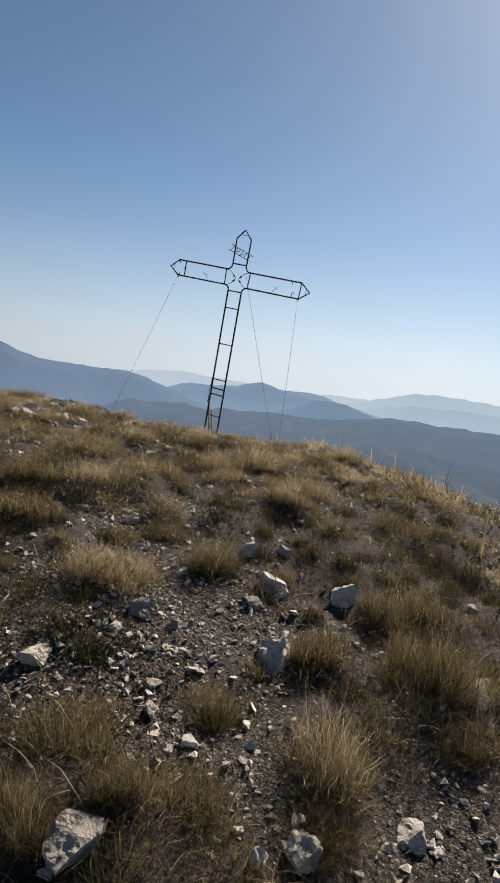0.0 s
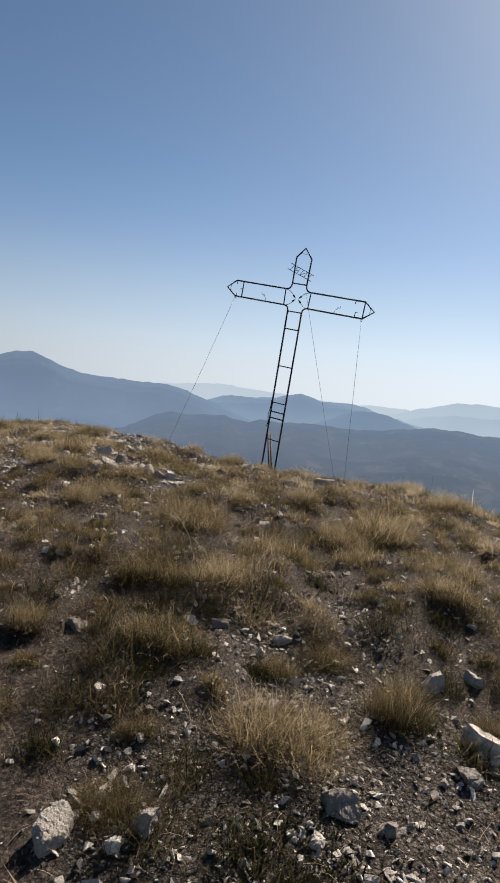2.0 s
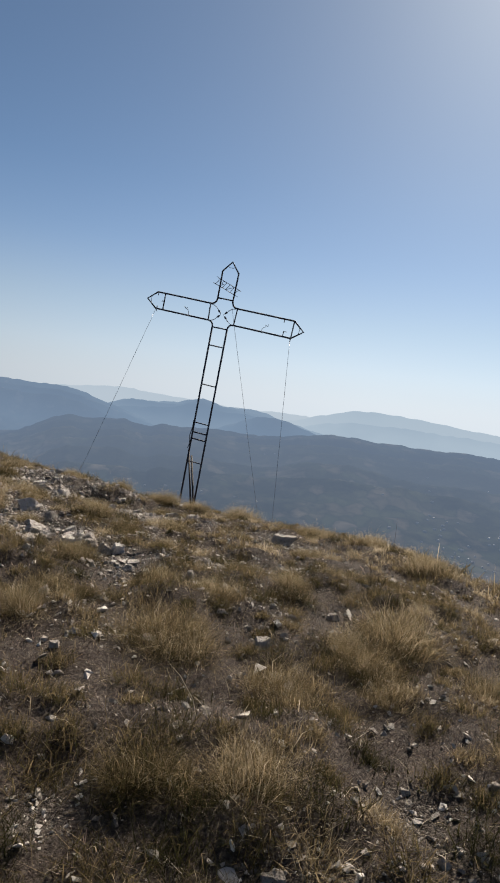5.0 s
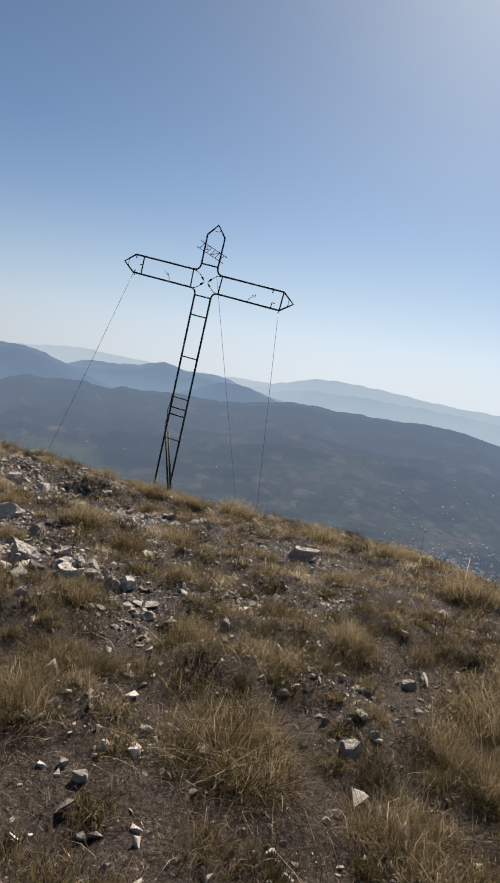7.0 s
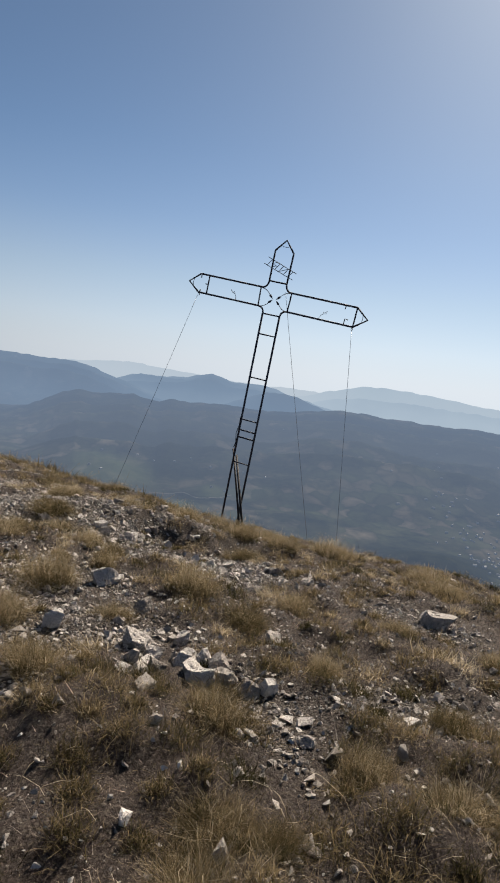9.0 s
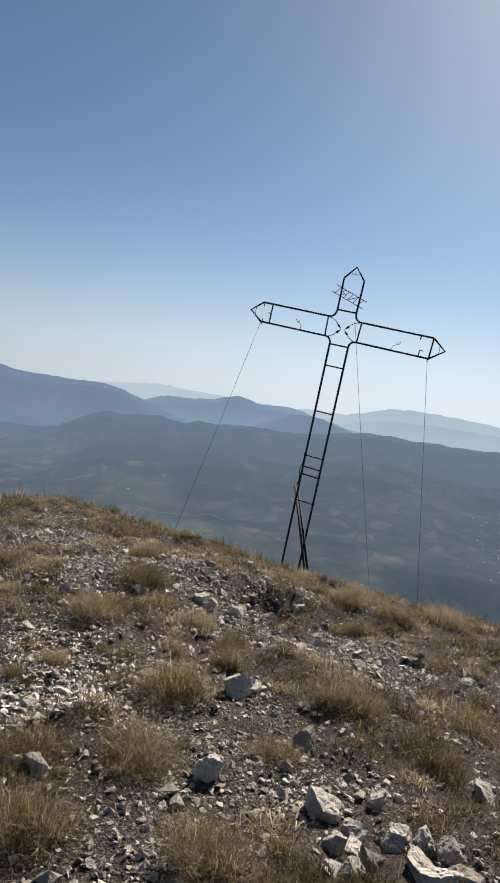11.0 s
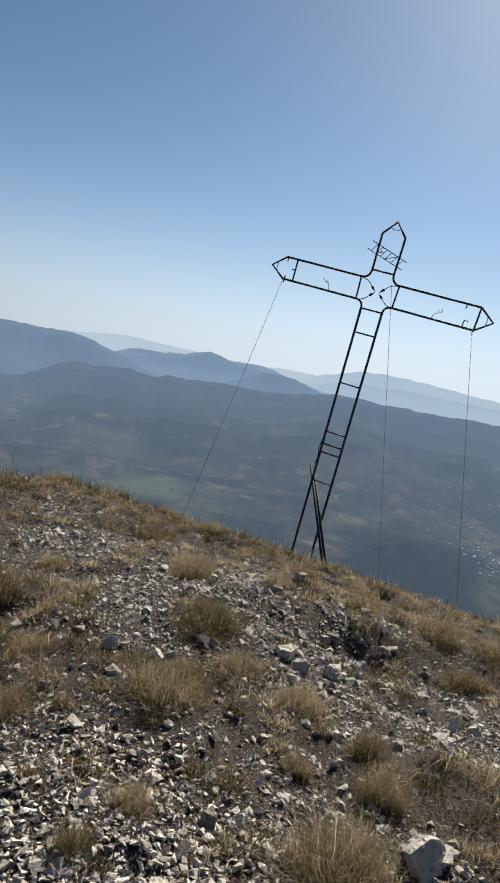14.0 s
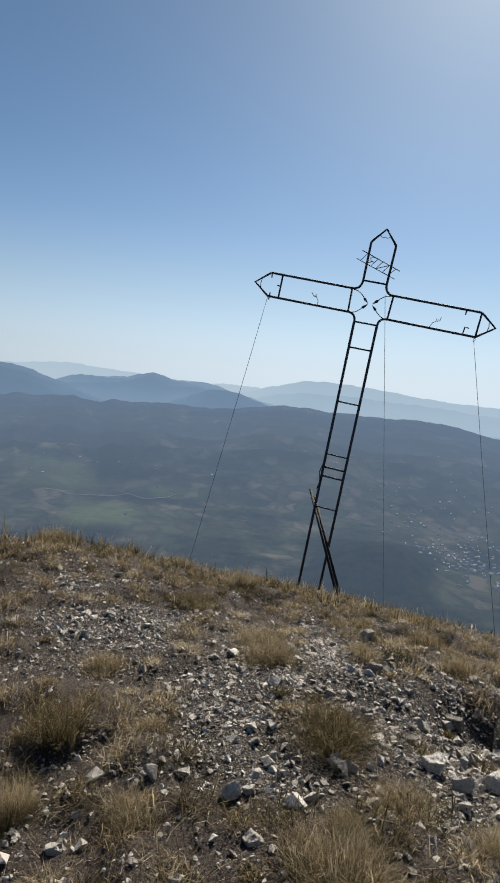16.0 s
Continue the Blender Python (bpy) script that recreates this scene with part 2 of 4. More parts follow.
def with_painted_air(t, surface, out):
    """Paints the blue air between the summit and a far surface over it as emission, thicker with distance and towards
    the valley floors.
    """
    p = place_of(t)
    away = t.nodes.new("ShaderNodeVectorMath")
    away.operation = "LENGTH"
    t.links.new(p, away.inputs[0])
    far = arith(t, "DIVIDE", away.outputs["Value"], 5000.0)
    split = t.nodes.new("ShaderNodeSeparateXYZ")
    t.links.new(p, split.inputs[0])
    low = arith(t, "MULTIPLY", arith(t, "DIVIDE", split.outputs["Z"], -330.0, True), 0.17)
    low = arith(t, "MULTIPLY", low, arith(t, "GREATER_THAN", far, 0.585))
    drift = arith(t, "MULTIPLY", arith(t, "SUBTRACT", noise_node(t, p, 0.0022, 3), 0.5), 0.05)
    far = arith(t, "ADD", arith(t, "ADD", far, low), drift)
    # The haze is a glow in the material, coloured by distance alone.
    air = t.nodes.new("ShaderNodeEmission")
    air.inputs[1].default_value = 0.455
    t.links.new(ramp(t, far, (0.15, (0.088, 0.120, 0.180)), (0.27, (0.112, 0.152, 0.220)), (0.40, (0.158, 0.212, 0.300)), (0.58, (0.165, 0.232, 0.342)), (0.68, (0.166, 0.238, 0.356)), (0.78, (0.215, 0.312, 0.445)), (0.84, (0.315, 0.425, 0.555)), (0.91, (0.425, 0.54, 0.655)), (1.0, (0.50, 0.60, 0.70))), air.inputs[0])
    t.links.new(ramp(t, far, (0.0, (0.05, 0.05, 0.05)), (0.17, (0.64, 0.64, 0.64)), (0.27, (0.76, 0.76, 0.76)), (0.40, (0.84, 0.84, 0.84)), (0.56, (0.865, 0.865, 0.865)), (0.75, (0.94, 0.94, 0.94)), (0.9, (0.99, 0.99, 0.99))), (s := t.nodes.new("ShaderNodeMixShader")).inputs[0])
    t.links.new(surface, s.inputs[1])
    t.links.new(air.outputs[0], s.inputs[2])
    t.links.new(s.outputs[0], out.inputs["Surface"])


def landscape_material():
    """Woods, pasture and hedged fields far below."""
    m, t, b, out = material("far_land")
    p = place_of(t)
    warp = t.nodes.new("ShaderNodeVectorMath")
    warp.operation = "MULTIPLY"
    warp.inputs[1].default_value = (1.0, 0.7, 0.0)
    bend = t.nodes.new("ShaderNodeTexNoise")
    bend.inputs["Scale"].default_value, bend.inputs["Detail"].default_value = 0.02, 4
    t.links.new(p, bend.inputs["Vector"])
    shove = t.nodes.new("ShaderNodeVectorMath")
    shove.operation = "SCALE"
    shove.inputs["Scale"].default_value = 45.0
    t.links.new(bend.outputs["Color"], shove.inputs[0])
    bent = t.nodes.new("ShaderNodeVectorMath")
    t.links.new(p, bent.inputs[0])
    t.links.new(shove.outputs[0], bent.inputs[1])
    t.links.new(bent.outputs[0], warp.inputs[0])

    def plots(feature, scale):
        n = t.nodes.new("ShaderNodeTexVoronoi")
        n.feature = feature
        n.inputs["Scale"].default_value = scale
        t.links.new(warp.outputs[0], n.inputs["Vector"])
        return n
    crop = ramp(t, plots("F1", 0.027).outputs["Color"], (0.0, (0.04, 0.055, 0.026)), (0.3, (0.075, 0.076, 0.046)), (0.5, (0.082, 0.098, 0.05)), (0.7, (0.14, 0.124, 0.088)), (1.0, (0.29, 0.255, 0.2)))
    hedge = ramp(t, plots("DISTANCE_TO_EDGE", 0.027).outputs["Distance"], (0.03, (1, 1, 1)), (0.20, (0, 0, 0)))
    crop = mix(t, arith(t, "MULTIPLY", hedge, arith(t, "MULTIPLY", noise_node(t, p, 0.03, 3), 0.9)), crop, (0.022, 0.03, 0.015))
    woods = ramp(t, noise_node(t, p, 0.05, 6, 0.75), (0.35, (0.006, 0.011, 0.006)), (0.65, (0.032, 0.037, 0.020)))
    open_land = arith(t, "SUBTRACT", ramp(t, noise_node(t, p, 0.006, 7, 0.68), (0.40, (0, 0, 0)), (0.56, (1, 1, 1))), attribute(t, "wood"), True)
    land = mix(t, open_land, woods, crop)
    pasture = ramp(t, noise_node(t, p, 0.03, 5, 0.7), (0.35, (0.09, 0.13, 0.05)), (0.65, (0.17, 0.2, 0.09)))
    land = mix(t, arith(t, "MULTIPLY", attribute(t, "meadow"), 0.85), land, pasture)
    t.links.new(land, b.inputs["Base Color"])
    b.inputs["Roughness"].default_value = 1.0
    b.inputs["Specular IOR Level"].default_value = 0.0
    with_painted_air(t, b.outputs[0], out)
    return m


def haze_material():
    """A glowing shell painted as the pale haze that lies over the horizon all round and thins out upwards."""
    m, t, b, out = material("horizon_haze")
    split = t.nodes.new("ShaderNodeSeparateXYZ")
    t.links.new(place_of(t), split.inputs[0])
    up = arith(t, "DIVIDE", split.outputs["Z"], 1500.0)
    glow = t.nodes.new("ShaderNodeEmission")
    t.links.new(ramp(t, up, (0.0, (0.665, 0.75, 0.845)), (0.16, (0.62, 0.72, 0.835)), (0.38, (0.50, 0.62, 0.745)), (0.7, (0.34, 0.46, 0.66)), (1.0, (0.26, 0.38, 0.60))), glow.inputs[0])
    # The painted glow is stronger towards the sun's bearing.
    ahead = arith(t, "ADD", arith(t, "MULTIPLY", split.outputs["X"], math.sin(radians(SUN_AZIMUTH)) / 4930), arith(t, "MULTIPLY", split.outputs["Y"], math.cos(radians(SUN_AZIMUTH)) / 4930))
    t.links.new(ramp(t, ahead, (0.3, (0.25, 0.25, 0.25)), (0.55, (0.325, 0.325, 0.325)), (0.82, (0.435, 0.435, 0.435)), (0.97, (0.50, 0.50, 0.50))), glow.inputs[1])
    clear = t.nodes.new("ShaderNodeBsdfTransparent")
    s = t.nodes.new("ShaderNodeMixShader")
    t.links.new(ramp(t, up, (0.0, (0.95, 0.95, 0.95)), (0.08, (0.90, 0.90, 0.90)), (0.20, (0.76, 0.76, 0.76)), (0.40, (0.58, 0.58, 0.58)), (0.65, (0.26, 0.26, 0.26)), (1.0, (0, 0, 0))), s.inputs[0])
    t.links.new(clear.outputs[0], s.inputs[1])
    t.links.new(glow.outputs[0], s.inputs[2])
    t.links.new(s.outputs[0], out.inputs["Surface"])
    return m


def far_plain_material(name, colour):
    m, t, b, out = material(name)
    c = ramp(t, t.nodes.new("ShaderNodeNewGeometry").outputs["Random Per Island"], (0.0, tuple(0.6 * v for v in colour)), (1.0, colour))
    t.links.new(c, b.inputs["Base Color"])
    b.inputs["Roughness"].default_value = 0.9
    with_painted_air(t, b.outputs[0], out)
    return m


SOIL = soil_material()
LIMESTONE = limestone_material(pale=1.0)
CHIPS = limestone_material("limestone_chips", island=True)
PALE_CHIPS = limestone_material("pale_limestone_chips", island=True, pale=1.4)
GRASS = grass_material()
DEAD = litter_material("dead_plant_mat", (0.0, (0.0188, 0.0127, 0.0107)), (0.45, (0.0575, 0.0395, 0.0328)), (0.8, (0.1412, 0.0999, 0.0827)), (1.0, (0.4604, 0.3438, 0.2758)))
STRAW = litter_material("weathered_straw", (0.0, (0.045, 0.033, 0.026)), (0.5, (0.125, 0.097, 0.077)), (0.85, (0.26, 0.212, 0.172)), (1.0, (0.46, 0.40, 0.33)))
IRON = iron_material("black_painted_iron", (0.030, 0.034, 0.050), 0.3, 0.78)
RUSTY = iron_material("rusty_iron", (0.022, 0.02, 0.02), 0.3, 0.9)
WIRE = iron_material("grey_wire", (0.22, 0.22, 0.23), 0.1, 0.55)
FAR_LAND = landscape_material()
HAZE = haze_material()
FAR_WALLS = far_plain_material("pale_house_walls", (0.9, 0.86, 0.8))
FAR_ROAD = far_plain_material("pale_country_road", (0.25, 0.24, 0.22))


# ---- mesh helpers ----
def mesh_from(name, verts, faces, mat, smooth=True, **attributes):
    """faces: arrays of quads and of triangles. attributes: one number a vertex."""
    me = bpy.data.meshes.new(name)
    verts = np.ascontiguousarray(verts, np.float32)
    me.vertices.add(len(verts))
    me.vertices.foreach_set("co", verts.ravel())
    faces = [np.asarray(f, np.int32) for f in faces if len(f)]
    loops = np.concatenate([f.ravel() for f in faces])
    totals = np.concatenate([np.full(len(f), f.shape[1], np.int32) for f in faces])
    me.loops.add(len(loops))
    me.loops.foreach_set("vertex_index", loops)
    me.polygons.add(len(totals))
    me.polygons.foreach_set("loop_start", np.r_[0, np.cumsum(totals)[:-1]].astype(np.int32))
    me.polygons.foreach_set("use_smooth", np.full(len(totals), smooth))
    me.update(calc_edges=True)
    for key, values in attributes.items():
        a = me.attributes.new(key, "FLOAT", "POINT")
        a.data.foreach_set("value", np.ascontiguousarray(values, np.float32))
    me.materials.append(mat)
    return me


def grid_faces(rows, columns):
    i, j = np.meshgrid(np.arange(rows - 1), np.arange(columns - 1), indexing="ij")
    a = (i * columns + j).ravel()
    return np.stack([a, a + 1, a + columns + 1, a + columns], -1)


def part(name, bm, mat, parent, label="", smooth=True):
    me = bpy.data.meshes.new(name)
    for f in bm.faces:
        f.smooth = smooth
    bm.to_mesh(me)
    bm.free()
    me.materials.append(mat)
    ob = new(name, me)
    ob.parent = parent
    if label:
        tagged(ob, label)
    return ob


def tube(bm, points, radius, sides=8):
    """A round bar along a line of points, with closed ends. radius: one number, or one a point."""
    points = [Vector(p) for p in points]
    radii = radius if isinstance(radius, (list, tuple)) else [radius] * len(points)
    rings, side = [], None
    for n, (p, r) in enumerate(zip(points, radii)):
        way = (points[min(n + 1, len(points) - 1)] - points[max(n - 1, 0)]).normalized()
        if side is None:
            side = way.orthogonal().normalized()
        side = (side - way * side.dot(way)).normalized()
        up = way.cross(side)
        rings.append([bm.verts.new(p + r * (math.cos(a) * side + math.sin(a) * up)) for a in (2 * math.pi * k / sides for k in range(sides))])
    for a, b in zip(rings, rings[1:]):
        for k in range(sides):
            bm.faces.new((a[k], a[(k + 1) % sides], b[(k + 1) % sides], b[k]))
    bm.faces.new(rings[0][::-1])
    bm.faces.new(rings[-1])


def bar(name, points, radius, mat, parent, label="", sides=8):
    bm = bmesh.new()
    tube(bm, points, radius, sides)
    return part(name, bm, mat, parent, label)


# ---- ground ----
xs = np.r_[np.arange(-12.5, -6.0, 0.16), np.arange(-6.0, 2.4, 0.05), np.arange(2.4, 9.5, 0.16)]
ys = np.r_[np.arange(-4.0, 0.8, 0.16), np.arange(0.8, 12.5, 0.05), np.arange(12.5, 26.0, 0.16)]
gx, gy = np.meshgrid(xs, ys, indexing="xy")
gx, gy = gx.ravel(), gy.ravel()
gz = ground_height(gx, gy)
ground = new("ground", mesh_from("ground", np.stack([gx, gy, gz], -1), [grid_faces(len(ys), len(xs))], SOIL, bare=bareness(gx, gy)))
tagged(ground, "stony brown summit soil with pale limestone chips", "ground", kind="structure")

# The land below: the mountain's flank, the valley floor and the ridges behind one another,
# each given by its distance, its width and its skyline as seen from the summit (bearing, elevation).
RIDGES = [
    (2700, 1350, 260, [(-70, -6.5), (-30, -6.5), (-20, -6.3), (-16, -5.2), (-14.1, -4.35), (-12.8, -3.72), (-11.6, -3.42), (-10.5, -3.55), (-9, -3.45), (-7.2, -3.3), (-6.4, -3.6), (-5, -3.75), (-4.1, -3.38), (-2.5, -3.52), (0, -3.38), (2.1, -3.47), (4.5, -3.43), (6.3, -3.25), (8, -2.95), (10, -2.75), (12, -2.68), (14, -2.9), (16.5, -2.9), (19.1, -2.97), (21.4, -2.86), (23.7, -2.98), (25.5, -3.17), (27.7, -3.68), (32, -4.2), (45, -4.4), (70, -4.0)]),
    (3520, 560, 300, [(-70, -2.0), (-45, -1.5), (-33, -0.9), (-29, -0.5), (-25.7, 0.2), (-24.6, 0.58), (-23.3, 0.66), (-22.3, 0.3), (-21.2, -0.25), (-20.3, -0.58), (-18.2, -0.9), (-15.2, -0.98), (-12.6, -1.1), (-11, -1.35), (-9.6, -1.85), (-8, -2.35), (-6, -2.95), (-4, -3.5), (0, -4.5), (5, -5.5), (70, -7.0)]),
    (3400, 300, 250, [(-70, -6.0), (-1, -4.0), (1.5, -2.9), (2.9, -2.25), (4, -1.88), (5.2, -1.8), (6.7, -1.95), (8, -2.45), (9.1, -2.85), (11, -4.0), (70, -6.0)]),
    (3750, 400, 300, [(-70, -3.0), (-25, -3.0), (-12, -2.9), (-9.6, -2.4), (-7.8, -1.73), (-6.8, -1.5), (-5, -1.46), (-3, -1.38), (-2, -1.1), (-0.8, -0.84), (0.1, -1.08), (0.8, -1.33), (3.1, -1.3), (4.7, -1.52), (5.6, -1.75), (9, -2.6), (20, -3.5), (70, -4.0)]),
    (4150, 300, 200, [(-70, -5.0), (0, -4.0), (6, -3.2), (7.1, -2.74), (8, -2.2), (9.8, -1.8), (11.7, -1.45), (13.1, -1.45), (15, -1.42), (16.4, -1.35), (20, -1.55), (24, -1.65), (28, -2.0), (45, -2.4), (70, -2.5)]),
    (4450, 350, 200, [(-70, -4.0), (0, -2.8), (7.5, -1.78), (8.8, -1.2), (10.3, -0.85), (12, -0.45), (13.5, -0.38), (16, -0.42), (18.5, -0.58), (21, -0.85), (23.5, -1.1), (26, -1.15), (28, -1.2), (45, -1.2), (70, -1.3)]),
    (4750, 350, 150, [(-70, -1.2), (-20, -1.2), (-12, -0.95), (-9.6, -0.68), (-8.7, -0.6), (-6.8, -0.66), (-4.9, -0.85), (-3, -0.88), (-0.6, -1.2), (3, -1.3), (20, -1.3), (70, -1.1)]),
]
# Spurs and foothills in front of the nearer ridges.
SPURS = [(1640, 360, 3.6, 0), (1850, 380, 2.6, 0), (2060, 380, 1.65, 0), (2270, 360, 0.95, 0), (2480, 320, 0.45, 0), (3260, 240, 0.8, 1), (3380, 240, 0.35, 1), (3580, 220, 0.45, 3), (3660, 220, 0.2, 3)]
for far, front, drop, behind_it in SPURS:
    RIDGES.append((far, front, 250, [(a, e - drop) for a, e in RIDGES[behind_it][3]]))
SPUR_REACHES = {row[0] for row in SPURS}
VALLEY = -262.0
bearings = np.radians(np.r_[np.arange(-180, -40, 4.0), np.arange(-40, 45, 0.22), np.arange(45, 180.1, 4.0)])
reaches = np.r_[np.geomspace(14, 900, 44), np.linspace(915, 2500, 84), np.linspace(2512, 4890, 140)]
fb, fr = np.meshgrid(bearings, reaches, indexing="xy")
fx, fy = -2.0 + fr * np.sin(fb), 8.0 + fr * np.cos(fb)
flank = np.where(fr < 40, dome(fx, fy) - 0.8, -14 - (fr - 40) * 0.42)
near_flank = np.minimum(dome(np.clip(fx, -60, 60), np.clip(fy, -60, 80)) - 0.8, -2 - (fr - 14) * 0.30)
step = np.clip((fr - 25) / 40, 0, 1)
flank = near_flank * (1 - step) + flank * step
floor = VALLEY + 26 * (layered_noise(fx, fy, 700, 21) - 0.5) + 10 * (layered_noise(fx, fy, 160, 31) - 0.5)
floor = floor + 36 * np.exp(-(np.abs(np.degrees(fb) - 19.3) / 4.6) ** 3 - ((fr - 930) / 120) ** 2)
fz = np.maximum(flank, floor)
for far, front, back, skyline in RIDGES:
    level = np.interp(np.degrees(fb), [a for a, _ in skyline], [e for _, e in skyline])
    level = level + 0.26 * (layered_noise(np.degrees(fb), 0 * fb + far, 1.9, far % 11, 5) - 0.5) + 0.11 * (value_noise(np.degrees(fb), 0 * fb + far, 0.42, 3) - 0.5)
    if far in SPUR_REACHES:
        level = level + (1.3 if far < 2800 else 0.5) * (layered_noise(np.degrees(fb), 0 * fb + far, 7.0, far % 17, 5) - 0.5)
    crest = 2.0 + far * np.tan(np.radians(level))
    reach = np.where(fr < far, (far - fr) / front, (fr - far) / back)
    reach = reach + 0.22 * (layered_noise(fx, fy, 420, far % 13) - 0.5) * np.clip(reach * 4, 0, 1)
    shape = np.clip(1 - np.abs(reach), 0, 1) ** 1.25
    rough = (layered_noise(fx, fy, 260, far % 7, 5) - 0.5) * (48 * np.clip(np.abs(reach) * 5, 0.08, 1))
    fz = np.maximum(fz, VALLEY + (crest - VALLEY) * shape + rough * (shape > 0))
worn_b = np.degrees(fb) + 2.6 * (layered_noise(fx, fy, 130, 61) - 0.5)
worn_r = fr + 130 * (layered_noise(fx, fy, 150, 62) - 0.5)


def patch(bearing, far, wide, deep):
    """A piece of land with a frayed edge, 1 inside and 0 outside."""
    return np.exp(-(np.abs(worn_b - bearing) / wide) ** 4 - (np.abs(worn_r - far) / deep) ** 4)


wood = 2.4 * np.exp(-(np.abs(np.degrees(fb) - 19.3) / 4.8) ** 4 - ((fr - 930) / 170) ** 4)
wood += np.clip((layered_noise(fx, fy, 900, 51) - 0.47) * 6, 0, 0.5) * np.clip((fr - 1500) / 500, 0, 1)
wood += patch(-2.5, 1560, 3.2, 130) + 0.8 * patch(-5.5, 1850, 5.0, 160) + patch(-10.5, 990, 5.0, 75) + 0.8 * patch(4.5, 960, 4.0, 60)
meadow = patch(-4.6, 1165, 2.9, 80) + 0.55 * patch(-8.5, 1425, 3.6, 90) + 0.4 * patch(2.5, 1330, 3.0, 35)
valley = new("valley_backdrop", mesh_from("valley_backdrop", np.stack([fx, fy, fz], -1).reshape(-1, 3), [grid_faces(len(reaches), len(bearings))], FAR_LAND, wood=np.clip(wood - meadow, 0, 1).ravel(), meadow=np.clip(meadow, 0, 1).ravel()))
# Added emissive ring that stands in for haze in front of the sky.
ring = np.radians(np.arange(0, 361, 5.0))
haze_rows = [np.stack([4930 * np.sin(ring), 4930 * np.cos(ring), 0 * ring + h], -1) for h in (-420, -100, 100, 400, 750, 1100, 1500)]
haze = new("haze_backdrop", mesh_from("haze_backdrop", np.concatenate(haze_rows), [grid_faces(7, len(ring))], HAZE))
haze.visible_shadow = False
tagged(haze, "glowing shell painted as pale whitish haze along the whole horizon", "backdrop", kind="structure")
tagged(valley, "hazy blue valley with fields, woods and mountain ridges beyond", "backdrop", kind="structure")


def land_height(bearing, reach):
    """The height of the far land at a bearing and distance, between the rows of its sheet."""
    j = np.interp(np.radians(bearing), bearings, np.arange(len(bearings)))
    i = np.interp(reach, reaches, np.arange(len(reaches)))
    i0, j0 = np.minimum(i.astype(int), len(reaches) - 2), np.minimum(j.astype(int), len(bearings) - 2)
    f, g = i - i0, j - j0
    return (fz[i0, j0] * (1 - f) + fz[i0 + 1, j0] * f) * (1 - g) + (fz[i0, j0 + 1] * (1 - f) + fz[i0 + 1, j0 + 1] * f) * g


def village(name, seed, groups, label):
    """Small gabled houses, each of a few metres, gathered round several middles: bearing, distance, spread, count."""
    r = np.random.RandomState(seed)
    verts, quads, tris = [], [], []
    for b0, r0, spread, count in groups:
        b, d = r.normal(b0, spread / r0 * 57, count), r.normal(r0, spread * 2.2, count)
        z = land_height(b, d)
        for bb, dd, zz in zip(b, d, z):
            cx, cy = -2 + dd * math.sin(radians(bb)), 8 + dd * math.cos(radians(bb))
            w, l, h, a = r.uniform(1.1, 1.9), r.uniform(1.6, 3.6), r.uniform(1.4, 2.4), r.rand() * 3.14
            c, s = math.cos(a), math.sin(a)
            n = len(verts)
            for lx, ly, lz in ((-w, -l, -3), (w, -l, -3), (w, l, -3), (-w, l, -3), (-w, -l, h), (w, -l, h), (w, l, h), (-w, l, h), (0, -l, h + w * 0.7), (0, l, h + w * 0.7)):
                verts.append((cx + lx * c - ly * s, cy + lx * s + ly * c, zz + lz))
            quads += [[n, n + 1, n + 5, n + 4], [n + 1, n + 2, n + 6, n + 5], [n + 2, n + 3, n + 7, n + 6], [n + 3, n, n + 4, n + 7], [n + 4, n + 8, n + 9, n + 7], [n + 5, n + 6, n + 9, n + 8]]
            tris += [[n + 4, n + 5, n + 8], [n + 6, n + 7, n + 9]]
    ob = new(name, mesh_from(name, np.array(verts), [np.array(quads), np.array(tris)], FAR_WALLS, smooth=False))
    tagged(ob, label, "village", kind="stuff")


village("village_houses", 71, [(26.5, 1060, 30, 44), (28.5, 1000, 28, 34), (24.6, 1130, 28, 26), (27.5, 1190, 30, 30), (30.5, 1080, 40, 24), (22.5, 1290, 30, 22), (19.8, 1480, 30, 14), (25.5, 1480, 40, 16), (17.0, 1650, 50, 10), (1.0, 1400, 60, 8), (-9.0, 1500, 60, 6), (6.0, 2100, 20, 4), (21.0, 1900, 60, 9)], "tiny pale houses of a village far down in the valley")


def country_road(name, wide, line):
    """A road laid on the valley floor through a few places (bearing, distance)."""
    at_ = np.linspace(0, 1, 90)
    k = np.linspace(0, 1, len(line))
    b, d = np.interp(at_, k, [p[0] for p in line]), np.interp(at_, k, [p[1] for p in line])
    d = d + 22 * (value_noise(at_ * 10, at_ * 0, 1.0, int(wide * 7)) - 0.5)
    verts = []
    for bb, dd, zz in zip(b, d, land_height(b, d)):
        for side in (-wide, wide):
            verts.append((-2 + (dd + side) * math.sin(radians(bb)), 8 + (dd + side) * math.cos(radians(bb)), zz + 1.6))
    ob = new(name, mesh_from(name, np.array(verts), [grid_faces(len(at_), 2)], FAR_ROAD))
    tagged(ob, "pale country road winding along the valley floor", "road", kind="structure")


country_road("road_1", 1.6, [(-9, 1300), (-6, 1285), (-3, 1310), (0, 1290), (2, 1330)])


